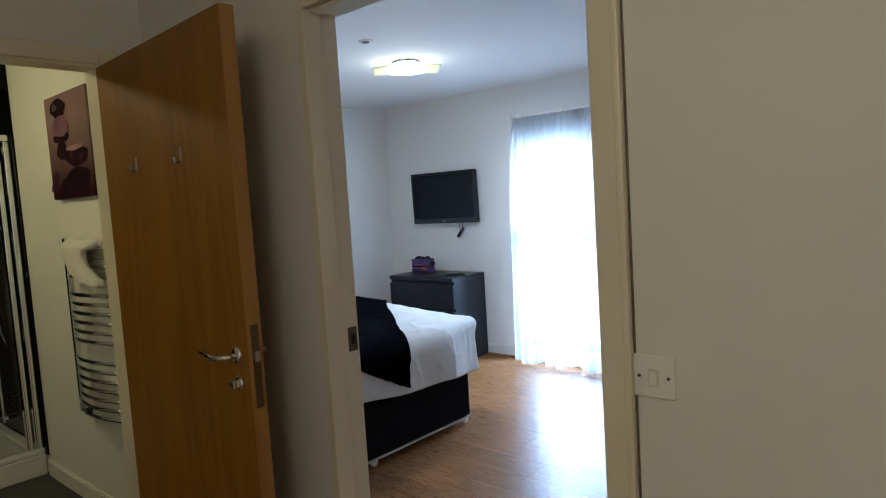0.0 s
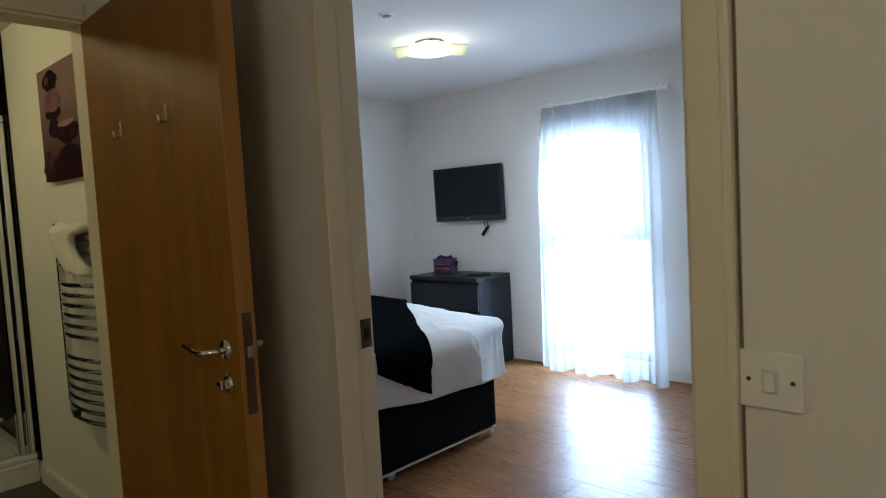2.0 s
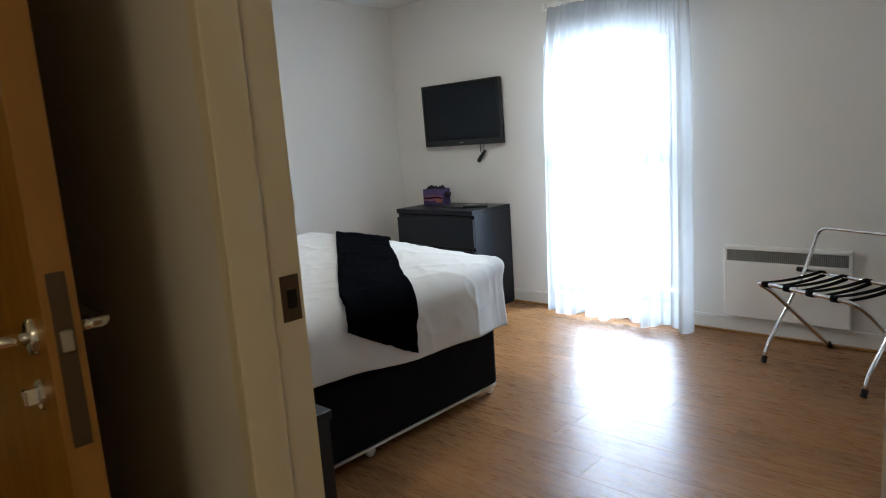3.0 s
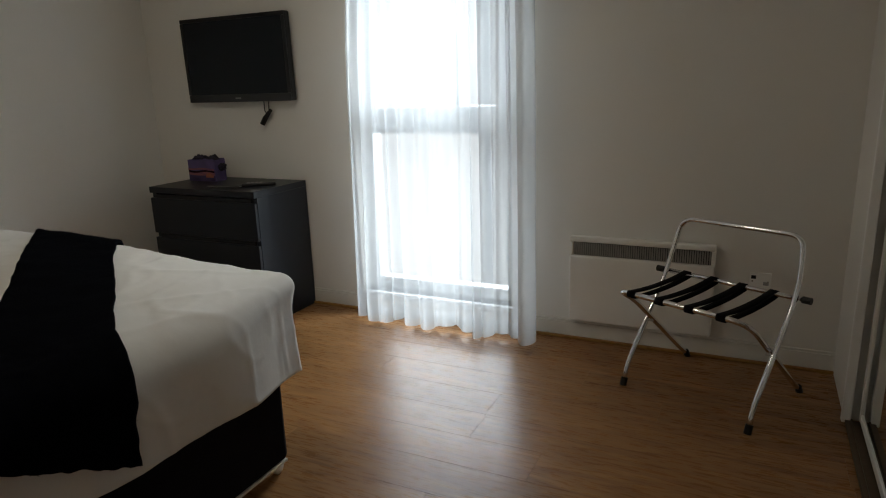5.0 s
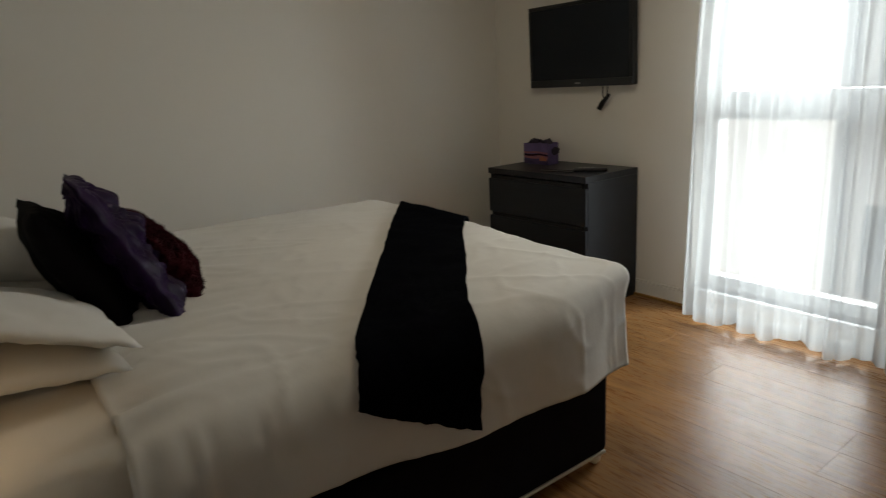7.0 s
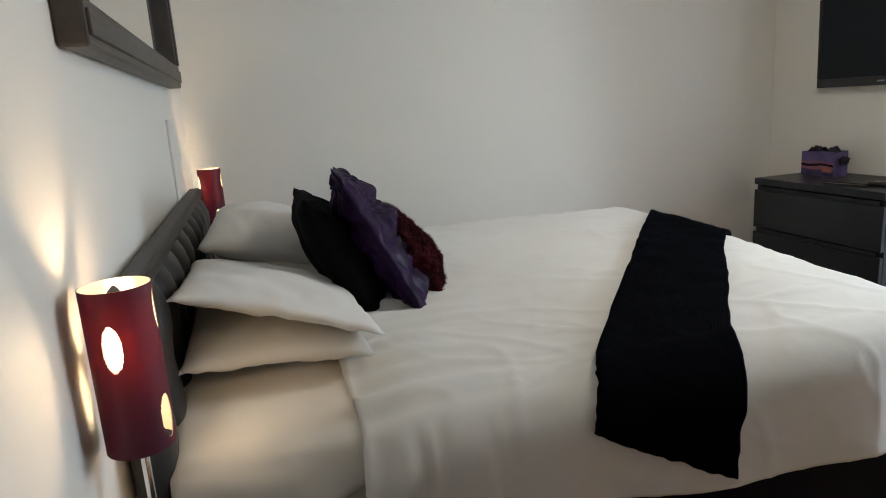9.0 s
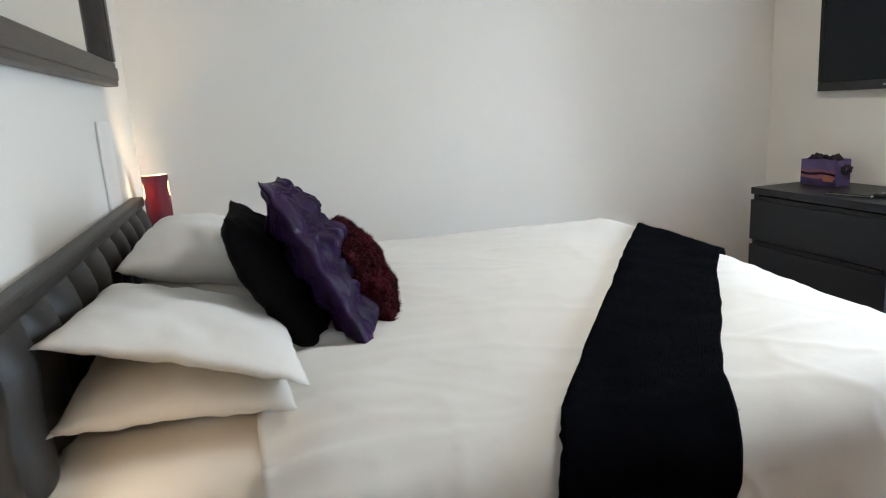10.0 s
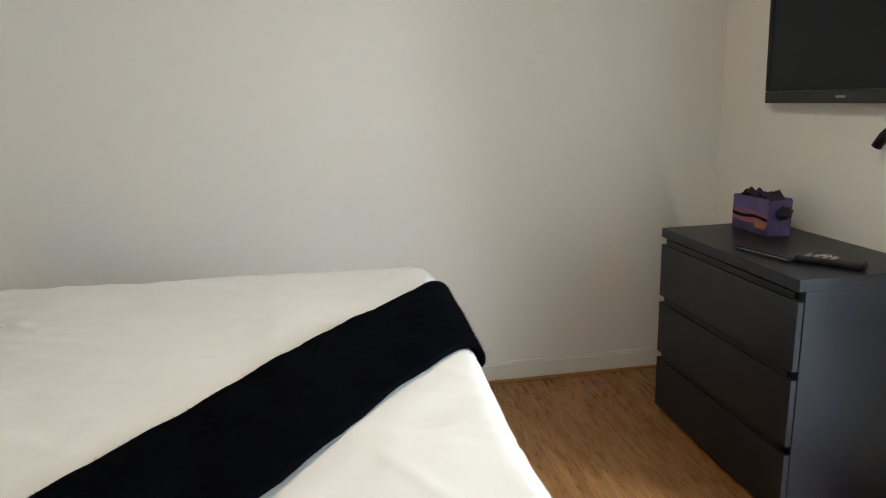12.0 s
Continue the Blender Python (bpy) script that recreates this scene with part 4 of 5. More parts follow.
def remote(name, m, length, width, label, category="remote control"):
    t = thing(name, (0, 0, 0), label, category)
    part("case", boxed(-length / 2, length / 2, -width / 2, width / 2, 0, 0.02, 0.006), BLACKP, t)
    for i in range(4):
        for j in (-1, 0, 1):
            part("button", boxed(-length * 0.35 + i * 0.024, -length * 0.35 + i * 0.024 + 0.014, j * width * 0.28 - 0.005, j * width * 0.28 + 0.005, 0.0202, 0.023, 0.001), GREYP, t)
    t.matrix_basis = m
    return t


remote("remote_control", pose(-3.985, 4.60, 0.781, 0, 0, 36), 0.19, 0.05, "black plastic television remote lying on the chest")
folder = thing("information_folder", (-4.16, 4.52, 0.781), "flat black folder lying on the chest", "folder")
m4 = pose(-4.16, 4.55, 0.7805, 0, 0, 12)
part("cover", boxed(-0.105, 0.105, -0.07, 0.07, 0.0, 0.004, 0.001, m=m4), BLACKP, folder)
part("pages", boxed(-0.100, 0.10, -0.066, 0.066, 0.0042, 0.0095, 0.0, m=m4), GREYP, folder)
part("cover", boxed(-0.105, 0.105, -0.07, 0.07, 0.0097, 0.0135, 0.001, m=m4), BLACKP, folder)
keys = thing("key_ring", (-4.07, 4.62, 0.781), "small bunch of steel keys on the chest", "keys")
part("ring", tube(bmesh.new(), [(-4.07 + 0.014 * math.cos(a), 4.66 + 0.014 * math.sin(a), 0.784) for a in (i * math.pi / 8 for i in range(17))], 0.0015, 6), CHROME, keys, "", True)
for a in (15, 50, 95):
    part("key", boxed(0.012, 0.062, -0.006, 0.006, 0.0, 0.0025, 0.0008, m=pose(-4.07, 4.66, 0.7815 + a * 0.00004, 0, 0, a - 140)), CHROME, keys)


# ---- television ----
def television():
    t = thing("television", (-4.25, 4.80, 1.25), "black flat-screen television tilted down on a wall bracket", "television")
    m = pose(-4.274, 4.858, 1.252, 1.2, 0, -0.8)
    part("case", boxed(-0.406, 0.406, -0.028, 0.016, 0.0, 0.497, 0.008, m=m), BLACKP, t)
    bm = bmesh.new()
    box(bm, -0.406, 0.406, -0.036, -0.0285, 0.474, 0.497, 0.004, m)
    box(bm, -0.406, -0.383, -0.036, -0.0285, 0.0455, 0.4735, 0.003, m)
    box(bm, 0.383, 0.406, -0.036, -0.0285, 0.0455, 0.4735, 0.003, m)
    part("bezel", bm, BLACKP, t, "glossy black bezel")
    part("speaker_bar", boxed(-0.406, 0.406, -0.036, -0.0285, 0.0, 0.045, 0.004, m=m), BARGREY, t, "dark grey speaker bar under the screen")
    part("screen", boxed(-0.3825, 0.3825, -0.0315, -0.0286, 0.046, 0.4735, 0.0, m=m), SCREEN, t, "dark switched-off screen")
    part("badge", boxed(-0.022, 0.022, -0.0366, -0.0361, 0.018, 0.026, 0.0, m=m), GREYP, t)
    part("wall_bracket", boxed(-4.35, -4.19, 4.87, WY, 1.42, 1.60, 0.004), STEEL, t)
    bm = tube(bmesh.new(), bend([(-4.10, 4.845, 1.26), (-4.105, 4.850, 1.19), (-4.08, 4.855, 1.165), (-4.07, 4.855, 1.26)], 0.02), 0.003, 6)
    part("cable", bm, BLACKP, t, "thin dangling cable", True)
    part("cable_plug", tube(bmesh.new(), [(-4.125, 4.842, 1.115), (-4.105, 4.848, 1.150), (-4.055, 4.848, 1.20)], [0.016, 0.016, 0.010], 10), BLACKP, t, "", True)


television()


# ---- heater, socket, luggage rack ----
def heater():
    x0, x1, z0, z1, y0, y1 = -2.222, -1.54, 0.11, 0.557, 4.835, 4.872
    t = thing("panel_heater", ((x0 + x1) / 2, y1, z0), "white electric panel heater fixed low on the wall", "heater")
    part("body", boxed(x0, x1, y0, y1, z0, z1 - 0.096, 0.008), WHITEP, t)
    part("top_cap", boxed(x0, x1, y0, y1, z1 - 0.028, z1, 0.006), WHITEP, t)
    for a, b in ((x0, x0 + 0.018), (x1 - 0.018, x1)):
        part("end_cheek", boxed(a, b, y0, y1, z1 - 0.0955, z1 - 0.0285, 0.003), WHITEP, t)
    part("grille_recess", boxed(x0 + 0.018, x1 - 0.018, y0 + 0.012, y1, z1 - 0.0955, z1 - 0.0285), BLACKP, t)
    n = 60
    me = mesh("grille_slat", boxed(-0.0034, 0.0034, 0, 0.010, z1 - 0.094, z1 - 0.030), GREYP)
    for i in range(n):
        s = new("grille_slat", me)
        s.location = (x0 + 0.024 + (x1 - x0 - 0.048) * i / (n - 1), y0 + 0.002, 0)
        s.parent = t
        s.matrix_parent_inverse = t.matrix_basis.inverted()
    for bx in (x0 + 0.12, x1 - 0.12):
        part("wall_bracket", boxed(bx - 0.015, bx + 0.015, y1, WY, z0 + 0.08, z1 - 0.08), STEEL, t)


heater()


def plate(name, x0, x1, z0, z1, y, label, category, s=-1):
    t = thing(name, ((x0 + x1) / 2, y, z0), label, category)
    part("faceplate", boxed(x0, x1, y, y + s * 0.009, z0, z1, 0.003), WHITEP, t)
    zc = (z0 + z1) / 2
    for sx in (x0 + 0.013, x1 - 0.013):
        bm = lathe(bmesh.new(), [(0.0, s * 0.0106), (0.003, s * 0.0106), (0.0036, s * 0.009)], (sx, y, zc), 10, "y")
        part("screw", bm, BRONZE, t)
    return t


sw = plate("light_switch", -0.709, -0.622, 1.073, 1.160, BY, "white plastic single light switch with brass screws", "light switch")
part("back_box", boxed(-0.706, -0.625, BY, BY - 0.004, 1.076, 1.157), SHEET, sw)
part("surround", boxed(-0.677, -0.654, BY - 0.009, BY - 0.0105, 1.097, 1.133, 0.0004), SHEET, sw)
part("rocker", boxed(-0.673, -0.658, BY - 0.0105, BY - 0.015, 1.101, 1.129, 0.001, m=None), WHITEP, sw)
sp = plate("fused_spur", -1.393, -1.303, 0.355, 0.437, WY, "white fused spur outlet with a small dark switch", "wall socket")
part("rocker", boxed(-1.386, -1.366, WY - 0.009, WY - 0.014, 0.408, 0.424, 0.001), BLACKP, sp)
part("fuse_holder", boxed(-1.335, -1.312, WY - 0.009, WY - 0.0125, 0.380, 0.396, 0.001), GREYP, sp)


def luggage_rack():
    t = thing("luggage_rack", (0, 0, 0), "folding chrome luggage rack with black straps", "luggage rack")
    w, dp, top = 0.280, 0.225, 0.465
    # first tube: front bar bent down to the rear feet
    fx, fb, rb = w - 0.02, -0.315, 0.085
    bm = tube(bmesh.new(), bend([(-fx, dp + 0.035, 0.012), (-fx, 0.195, 0.06), (-fx, -0.20, 0.40), (-fx, fb, top), (fx, fb, top), (fx, -0.20, 0.40), (fx, 0.195, 0.06), (fx, dp + 0.035, 0.012)], 0.07), 0.011, 12)
    part("front_frame", bm, CHROME, t, "polished chrome tube", True)
    bm = tube(bmesh.new(), bend([(-w, -dp, 0.012), (-w, -0.195, 0.10), (-w, 0.05, 0.43), (-w, 0.10, 0.53), (-w + 0.02, 0.145, 0.70), (w - 0.02, 0.145, 0.70), (w, 0.10, 0.53), (w, 0.05, 0.43), (w, -0.195, 0.10), (w, -dp, 0.012)], 0.06), 0.011, 12)
    part("back_hoop", bm, CHROME, t, "polished chrome hoop", True)
    part("rear_bar", tube(bmesh.new(), [(-w - 0.045, rb, top), (w + 0.045, rb, top)], 0.010, 12), CHROME, t, "", True)
    for sx in (-1, 1):
        part("end_cap", tube(bmesh.new(), [(sx * (w + 0.022), rb, top), (sx * (w + 0.055), rb, top)], 0.014, 12), BLACKP, t, "black plastic cap")
        part("pivot", tube(bmesh.new(), [(sx * (w - 0.03), -0.065, 0.268), (sx * (w + 0.012), -0.065, 0.268)], 0.006, 8), STEEL, t)
        part("foot", tube(bmesh.new(), [(sx * w, -dp - 0.002, 0.0), (sx * w, -dp + 0.010, 0.035)], 0.0145, 12), BLACKP, t, "black rubber foot")
        part("foot", tube(bmesh.new(), [(sx * fx, dp + 0.037, 0.0), (sx * fx, dp + 0.017, 0.03)], 0.0145, 12), BLACKP, t, "black rubber foot")
    mid, half = (fb + rb) / 2, (rb - fb) / 2
    for i in range(4):
        cx = -0.19 + i * 0.127

        def strap(u, v, cx=cx):
            a = v * 2 * math.pi
            yy = mid + math.cos(a) * half
            zz = top + math.copysign(min(1.0, abs(math.sin(a)) * 4), math.sin(a)) * 0.0145 - 0.014 * (1 - ((yy - mid) / half) ** 2)
            return Vector((cx + (u - 0.5) * 0.034, yy + math.copysign(0.0145 * min(1.0, abs(math.cos(a)) * 3), math.cos(a)), zz))
        ob = part("strap", grid(bmesh.new(), strap, 2, 64), BLACKC, t, "black webbing strap", True)
        ob.modifiers.new("thick", "SOLIDIFY").thickness = 0.003
    t.matrix_basis = pose(-1.512, 4.495, 0.0, 0, 0, -25.5)


luggage_rack()


# ---- wardrobe ----
def wardrobe():
    x, y0, y1 = -1.02, 2.37, 4.40
    structure("wall_nib", boxed(x, RX, y1 + 0.032, WY, 0, H), PAINT, "short off-white wall return beside the wardrobe", "wall")
    t = thing("wardrobe", (-0.66, (y0 + y1) / 2, 0), "fitted wardrobe with mirrored sliding doors and pale frames", "wardrobe")
    part("end_panel", boxed(x, RX, y0 - 0.02, y0, 0, H - 0.002), WHITEP, t)
    part("end_jamb", boxed(x - 0.012, x + 0.02, y1, y1 + 0.03, 0, H - 0.002, 0.003), WHITEP, t)
    bm = box(bmesh.new(), x + 0.0, x + 0.09, y0, y1, 0, 0.012)
    for k in (0.018, 0.058):
        box(bm, x + k, x + k + 0.006, y0, y1, 0.0122, 0.02)
    part("floor_track", bm, BRONZE, t, "dark metal floor track")
    part("head_track", boxed(x, x + 0.09, y0, y1, H - 0.05, H - 0.002), WHITEP, t)
    ym = (y0 + y1) / 2
    for a, b, k in ((ym - 0.03, y1 - 0.002, 0.05), (y0 + 0.002, ym + 0.03, 0.012)):
        d = part("sliding_door", boxed(x + k + 0.004, x + k + 0.024, a + 0.02, b - 0.02, 0.05, H - 0.08), GREYP, t)
        part("mirror_panel", boxed(x + k + 0.001, x + k + 0.0035, a + 0.025, b - 0.025, 0.055, H - 0.085), MIRROR, d)
        for s0, s1 in ((a, a + 0.025), (b - 0.025, b)):
            part("door_stile", boxed(x + k - 0.006, x + k + 0.026, s0, s1, 0.022, H - 0.052, 0.003), WHITEP, d)
        part("bottom_rail", boxed(x + k - 0.004, x + k + 0.026, a + 0.0252, b - 0.0252, 0.022, 0.055, 0.002), WHITEP, d)


wardrobe()


# ---- ceiling fittings ----
def ceiling_light():
    x, y = -3.25, 3.35
    t = thing("ceiling_light", (x, y, H), "lit ceiling light of two curved opal glass plates", "ceiling light")
    part("base_plate", lathe(bmesh.new(), [(0, -0.03), (0.09, -0.03), (0.10, -0.02), (0.10, 0)], (x, y, H), 28), CHROME, t, "", True)
    for sx, sy, z, turn, mat, lab in ((0.46, 0.30, -0.050, 45, FROST, "satin clear outer glass"), (0.27, 0.27, -0.036, 45, OPALUP, "arched opal upper glass")):
        m = pose(x, y, H + z, 0, 0, turn)

        def f(u, v, sx=sx, sy=sy, m=m):
            a, b = 2 * u - 1, 2 * v - 1
            return m @ Vector((a * sx / 2, b * sy / 2, 0.014 * math.cos(a * math.pi * 0.5) - 0.014))
        ob = part("glass_plate", grid(bmesh.new(), f, 20, 12), mat, t, lab, True)
        ob.modifiers.new("thick", "SOLIDIFY").thickness = 0.005
        ob.visible_shadow = False
    ob = part("lower_glass", lathe(bmesh.new(), [(0.0, -0.084), (0.07, -0.082), (0.12, -0.077), (0.155, -0.068), (0.153, -0.064), (0.0, -0.070)], (x, y, H), 40), OPAL, t, "glowing round opal glass dish", True)
    ob.visible_shadow = False
    for k in (-0.05, 0.05):
        part("clip", boxed(x + k - 0.006, x + k + 0.006, y - 0.006, y + 0.006, H - 0.080, H - 0.028, 0.002), CHROME, t)
    for k in (-1, 1):
        b = part("light_bulb", lathe(bmesh.new(), [(0, -0.075), (0.02, -0.07), (0.025, -0.05), (0.014, -0.03), (0.0, -0.03)], (x + k * 0.045, y, H), 14), BULBGLOW, t, "", True)
        b.visible_shadow = False


OPALUP = glow("arched_opal_glass", (1.0, 0.92, 0.62), 0.9)
OPAL = glow("glowing_opal_glass", (1.0, 0.93, 0.74), 2.4)
FROST = material("satin_glass", (0.80, 0.82, 0.70), 0.35)
let_through(FROST, (0.95, 0.93, 0.72), 0.75)
ceiling_light()
det = thing("smoke_detector", (-2.995, 2.75, H), "small round white ceiling detector", "smoke detector")
part("rim", lathe(bmesh.new(), [(0.0, -0.006), (0.038, -0.006), (0.045, -0.002), (0.045, 0)], (-2.995, 2.75, H), 24), WHITEP, det)
part("lens", lathe(bmesh.new(), [(0.0, -0.014), (0.02, -0.012), (0.024, -0.006)], (-2.995, 2.75, H), 18), GREYP, det)


def downlight(x, y, room):
    t = thing("downlight", (x, y, H), "lit round ceiling lamp of the " + room, "ceiling light")
    part("rim", lathe(bmesh.new(), [(0.10, -0.012), (0.13, -0.012), (0.135, 0.0)], (x, y, H), 28), WHITEP, t)
    b = part("diffuser", lathe(bmesh.new(), [(0.0, -0.02), (0.06, -0.018), (0.10, -0.008)], (x, y, H), 28), LAMPGLASS, t, "", True)
    b.visible_shadow = False


downlight(-3.75, 0.20, "bathroom")
downlight(-0.25, -0.45, "hall")


# ---- bathroom ----
def bathroom():
    t = thing("canvas_picture", (-3.62, BY, 1.62), "mauve canvas print of stacked dark pebbles", "picture")
    x0, x1, z0, z1, y = -3.812, -3.285, 1.615, 2.12, BY - 0.032
    part("canvas", boxed(x0, x1, y, BY, z0, z1, 0.003), CANVAS, t)

    def blob(u, v, w, h, mat, k, lean=0.0, lab=""):
        """A printed pebble at u across and v down the canvas, w and h its half width and height."""
        bm = bmesh.new()
        n = 28
        vs = []
        for a in (2 * math.pi * i / n for i in range(n)):
            r = 1 + 0.07 * math.sin(3 * a + 9 * u) + 0.04 * math.sin(5 * a + 7 * v)
            du, dv = math.cos(a) * w * r, math.sin(a) * h * r
            vs.append(bm.verts.new((x0 + (u + du + lean * dv) * (x1 - x0), y - 0.001 - 0.0005 * k, z1 - (v - dv) * (z1 - z0))))
        bm.faces.new(vs)
        part("printed_pebble", bm, mat, t, lab)
    blob(0.68, 0.84, 0.27, 0.13, PLUM, 1)
    blob(0.34, 0.90, 0.10, 0.09, PLUM, 1)
    blob(0.10, 0.82, 0.08, 0.10, MAGENTA, 2, 0.8)
    blob(0.35, 0.54, 0.13, 0.09, PLUM, 3)
    blob(0.36, 0.40, 0.19, 0.07, PLUM, 4)
    blob(0.36, 0.31, 0.20, 0.10, ROSE, 5)
    blob(0.36, 0.18, 0.13, 0.045, PLUM, 4)
    blob(0.34, 0.12, 0.19, 0.075, PLUM, 5)
    blob(0.27, 0.12, 0.06, 0.035, STONEGREY, 6)
    blob(0.68, 0.62, 0.27, 0.085, PLUM, 5)
    blob(0.56, 0.60, 0.05, 0.03, MAGENTA, 6)
    blob(0.80, 0.63, 0.05, 0.03, MAGENTA, 6)
    blob(0.66, 0.535, 0.20, 0.026, PETAL, 7, 0.5, "pale pink petal")

    r = thing("towel_radiator", (-3.50, BY, 0.54), "curved chrome ladder towel radiator on the wall", "towel radiator")
    rx0, rx1 = -3.665, -3.165
    for xx in (rx0, rx1):
        part("upright", boxed(xx - 0.015, xx + 0.015, BY - 0.062, BY - 0.035, 0.54, 1.42, 0.004), CHROME, r)
        for zz in (0.62, 1.34):
            part("wall_bracket", tube(bmesh.new(), [(xx, BY - 0.036, zz), (xx, BY, zz)], 0.010, 10), CHROME, r)
    zs = [0.575 + 0.044 * i for i in range(7)] + [0.935 + 0.044 * i for i in range(6)] + [1.24, 1.285, 1.33, 1.375]
    n = 14
    me = mesh("rung", tube(bmesh.new(), [(rx0 + (rx1 - rx0) * i / n, BY - 0.05 - 0.05 * math.sin(math.pi * i / n), 0) for i in range(n + 1)], 0.0105, 10), CHROME)
    for p in me.polygons:
        p.use_smooth = True
    for z in zs:
        o = new("rung", me)
        o.location = (0, 0, z)
        o.parent = r
        o.matrix_parent_inverse = r.matrix_basis.inverted()
    for z in (0.60, 1.31):
        part("valve", tube(bmesh.new(), [(-3.42, BY - 0.10, z), (-3.42, BY - 0.125, z)], 0.016, 14), BLACKP if z < 1 else CHROME, r)

    def tw(u, v):
        """Back flap (v below 0.35), over the top rung, then a front flap that swings sideways to a point."""
        f = max(0.0, (v - 0.35) / 0.65)
        b = max(0.0, (0.35 - v) / 0.35)
        x_left = -3.50 + 0.20 * f ** 3
        x_right = -3.13 - 0.13 * math.sin(min(1.0, f * 1.15) * math.pi) + 0.05 * f ** 3
        zz = 1.418 - 0.205 * f ** 1.15 - 0.16 * b + 0.006 * math.sin(u * 9 + v * 4)
        yy = BY - 0.088 - 0.045 * min(1.0, f * 5) + 0.05 * min(1.0, b * 5) - 0.018 * math.sin(u * math.pi) * f
        return Vector((x_left + u * (x_right - x_left), yy, zz))
    tow = tagged(new("towel", mesh("towel", grid(bmesh.new(), tw, 16, 40), TOWEL)), "small white towel folded over the radiator's top rung", "towel")
    smooth(tow)
    s = tow.modifiers.new("thick", "SOLIDIFY")
    s.thickness = 0.026

    # shower cubicle
    sx = -4.47
    structure("shower_back_panel", boxed(-5.5, sx + 0.03, BY - 0.012, BY - 0.001, 0.12, H - 0.001), SHOWERWALL, "glossy black shower wall panel", "wall")
    tr = thing("shower_tray", (-4.98, 0.8, 0), "white acrylic shower tray on a tiled plinth", "shower tray")
    bm = bmesh.new()
    ty0, ty1 = 0.25, BY - 0.013
    box(bm, -5.49, sx, ty0, ty1, 0.105, 0.125, 0.004)
    box(bm, -5.49, -5.43, ty0, ty1, 0.1255, 0.16, 0.01)
    box(bm, sx - 0.07, sx, ty0, ty1, 0.1255, 0.16, 0.01)
    box(bm, -5.43, sx - 0.07, ty1 - 0.06, ty1, 0.1255, 0.16, 0.01)
    box(bm, -5.43, sx - 0.07, ty0, ty0 + 0.06, 0.1255, 0.16, 0.01)
    part("tray", bm, TRAY, tr)
    part("plinth", boxed(-5.49, sx - 0.005, ty0, ty1, 0.0, 0.105), SKIRT, tr, "cream boxed plinth")
    part("waste", lathe(bmesh.new(), [(0, 0.012), (0.035, 0.012), (0.045, 0.0)], (-4.78, 1.07, 0.1255), 20), BLACKP, tr, "dark round waste cover")

    en = thing("shower_screen", (sx, 0.75, 0.16), "chrome framed glass shower screen", "shower screen")
    for yy, w in ((BY - 0.05, 0.035), (BY - 0.095, 0.03), (0.42, 0.03)):
        bm = box(bmesh.new(), sx - 0.045, sx - 0.01, yy, yy + w, 0.161, 1.98, 0.005)
        box(bm, sx - 0.0105, sx - 0.006, yy + 0.010, yy + w - 0.010, 0.165, 1.975, 0.001)
        part("upright", bm, CHROME, en)
    part("top_rail", boxed(sx - 0.045, sx - 0.01, 0.40, BY - 0.013, 1.981, 2.02, 0.005), CHROME, en)
    p = part("glass_panel", boxed(sx - 0.03, sx - 0.024, 0.45, BY - 0.10, 0.17, 1.98), GLASS, en)
    p.visible_shadow = False
    yw = BY - 0.0125
    sh = thing("shower_mixer", (-4.85, yw, 1.58), "chrome shower mixer with hand shower and looped hose", "shower")
    part("valve_bar", tube(bmesh.new(), [(-5.06, yw - 0.06, 1.585), (-4.68, yw - 0.06, 1.585)], 0.018, 14), CHROME, sh, "", True)
    for mx in (-4.96, -4.78):
        part("wall_mount", tube(bmesh.new(), [(mx, yw, 1.585), (mx, yw - 0.062, 1.585)], 0.022, 14), CHROME, sh, "", True)
    part("riser_rail", tube(bmesh.new(), [(-5.05, yw - 0.045, 0.22), (-5.05, yw - 0.045, 1.50)], 0.011, 12), CHROME, sh, "", True)
    for mz in (0.25, 1.47):
        part("rail_bracket", tube(bmesh.new(), [(-5.05, yw, mz), (-5.05, yw - 0.05, mz)], 0.014, 12), CHROME, sh, "", True)
    hose = bend([(-4.74, yw - 0.07, 1.93), (-4.80, yw - 0.06, 1.80), (-4.90, yw - 0.05, 1.45), (-4.90, yw - 0.05, 0.86), (-4.80, yw - 0.05, 0.745), (-4.58, yw - 0.05, 0.78), (-4.52, yw - 0.05, 0.92), (-4.53, yw - 0.05, 1.38), (-4.69, yw - 0.06, 1.575)], 0.09)
    part("hose", tube(bmesh.new(), hose, 0.0075, 10), CHROME, sh, "silver flexible hose", True)
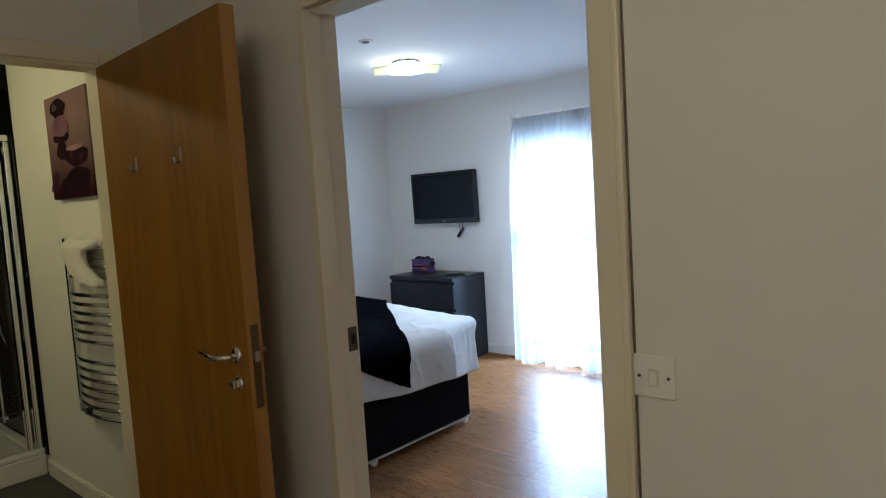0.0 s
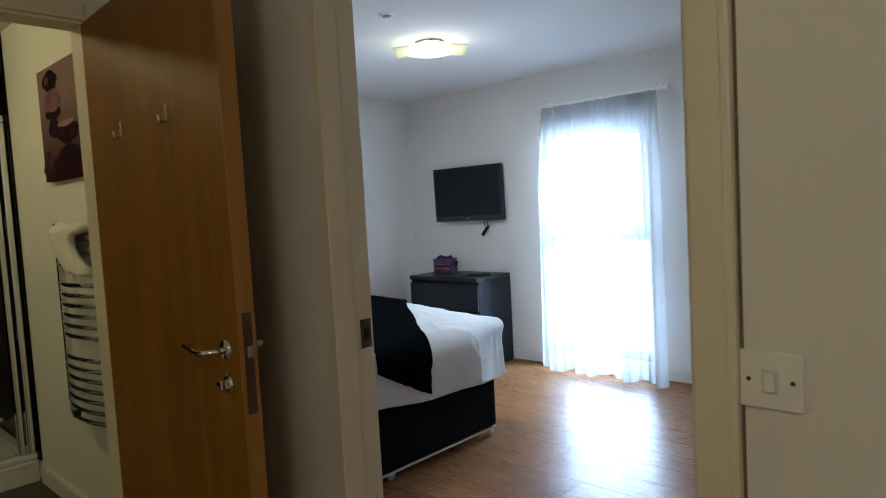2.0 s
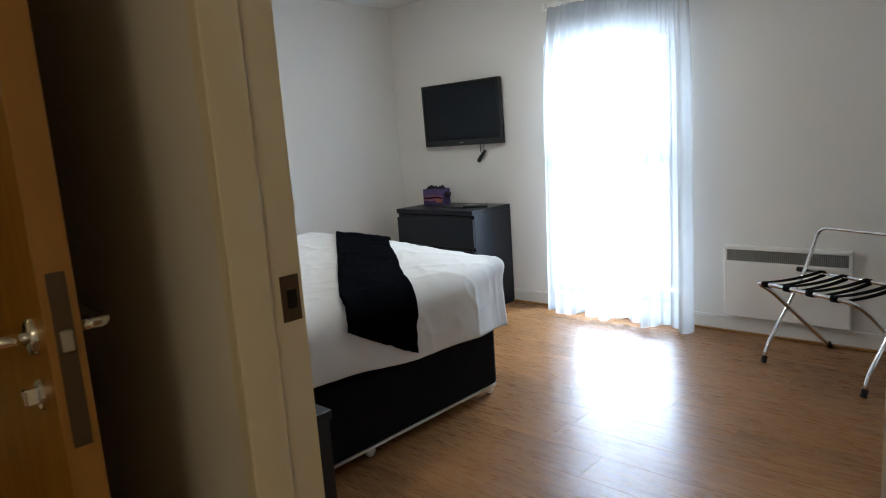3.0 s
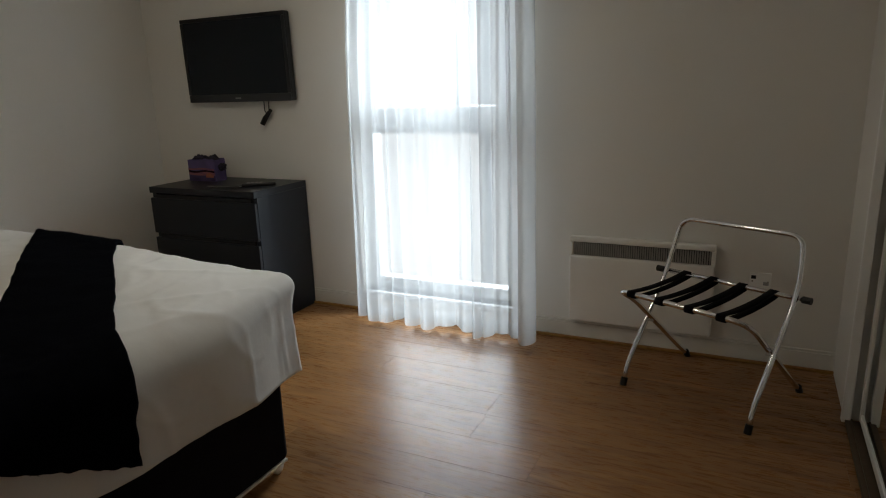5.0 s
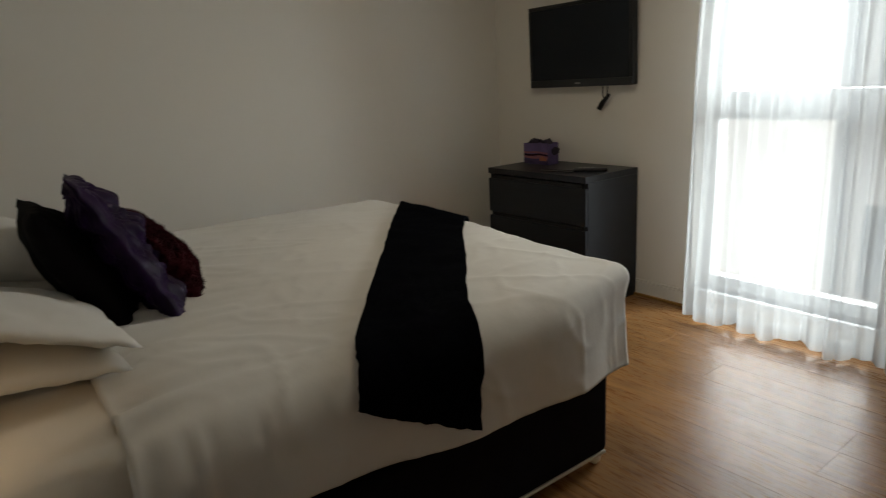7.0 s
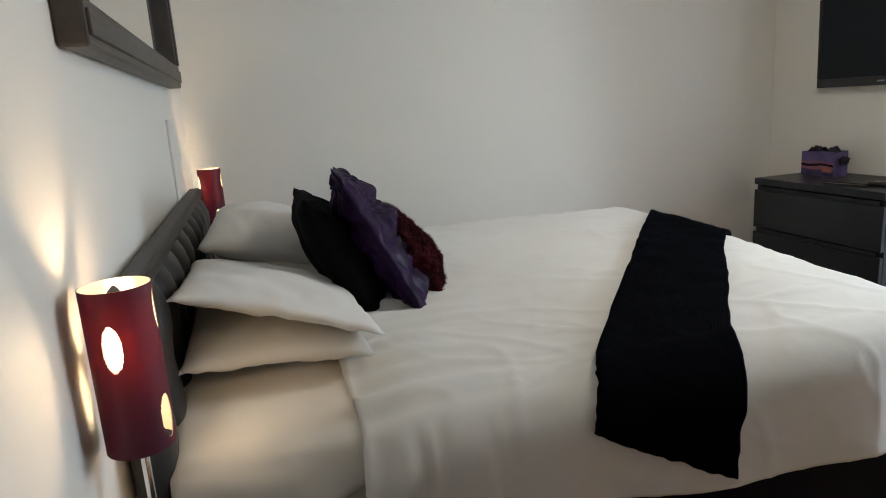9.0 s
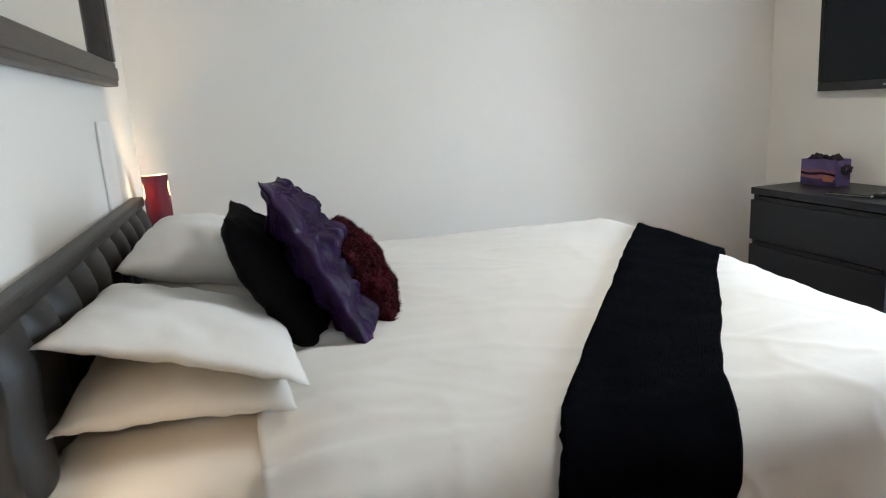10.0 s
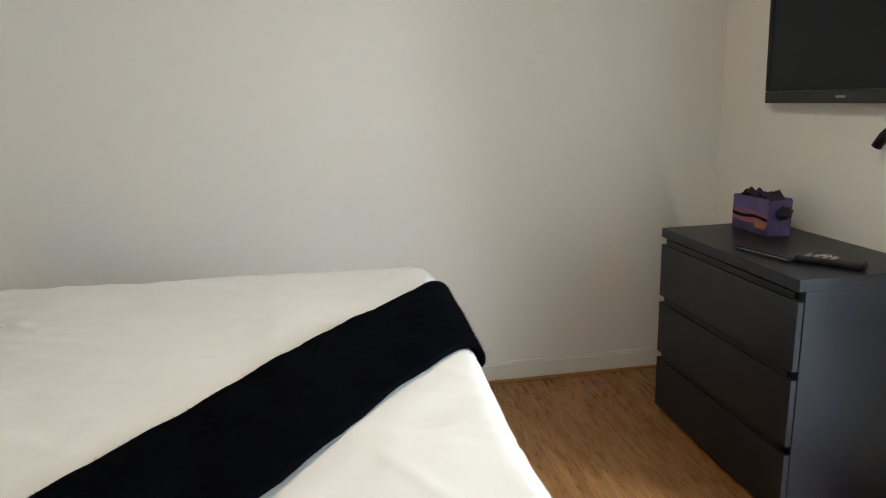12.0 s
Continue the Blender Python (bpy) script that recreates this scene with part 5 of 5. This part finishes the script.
    part("shower_head", lathe(bmesh.new(), [(0.0, -0.025), (0.045, -0.025), (0.05, -0.01), (0.02, 0.012), (0, 0.014)], (-4.72, yw - 0.10, 1.96), 20), WHITEP, sh, "pale hand shower head", True)
    part("head_holder", tube(bmesh.new(), [(-4.72, yw, 1.95), (-4.72, yw - 0.09, 1.965)], 0.012, 10), CHROME, sh, "", True)


bathroom()

# ---- floors ----
floor = structure("floor", boxed(LX - 0.1, 1.0, -1.4, WY + 0.05, -0.05, -0.0095), UNDER, "glossy oak laminate plank floor", "floor")
structure("floor_bathroom", boxed(-5.5, BX - 0.10, -0.8, BY, -0.008, 0.001), TILE, "dark grey bathroom floor", "floor")


def plank_mesh(length, width):
    bm = bmesh.new()
    e = 0.0005
    lo = [bm.verts.new(p) for p in ((0, 0, -0.009), (length, 0, -0.009), (length, width, -0.009), (0, width, -0.009))]
    mid = [bm.verts.new(p) for p in ((0, 0, -0.0005), (length, 0, -0.0005), (length, width, -0.0005), (0, width, -0.0005))]
    hi = [bm.verts.new(p) for p in ((e, e, 0), (length - e, e, 0), (length - e, width - e, 0), (e, width - e, 0))]
    for a, b in ((lo, mid), (mid, hi)):
        for i in range(4):
            bm.faces.new((a[i], a[(i + 1) % 4], b[(i + 1) % 4], b[i]))
    bm.faces.new(hi)
    return mesh("plank", bm, PLANK)


def lay_planks(x0, x1, y0, y1, first_y, width=0.1885, length=1.285):
    """Rows along x, with ends staggered by half a plank or so."""
    made = {}
    row = 0
    y = first_y
    while y > y0:
        y -= width
        row -= 1
    while y < y1:
        shift = (-2.33, -1.70, -2.05, -2.34)[row % 4] + (0.02 if row % 3 else 0)
        x = shift - length * 6
        while x < x1:
            a, b = max(x, x0), min(x + length, x1)
            c, d = max(y, y0), min(y + width, y1)
            if b - a > 0.01 and d - c > 0.01:
                key = (round(b - a - 0.0003, 4), round(d - c - 0.0003, 4))
                if key not in made:
                    made[key] = plank_mesh(*key)
                o = new("plank", made[key])
                o.location = (a, c, 0)
                o.parent = floor
            x += length
        y += width
        row += 1


lay_planks(LX, -0.31, HY, WY - 0.001, 4.126 - 0.1885)
lay_planks(BX + 0.01, 1.0, -1.4, HY, 1.40)
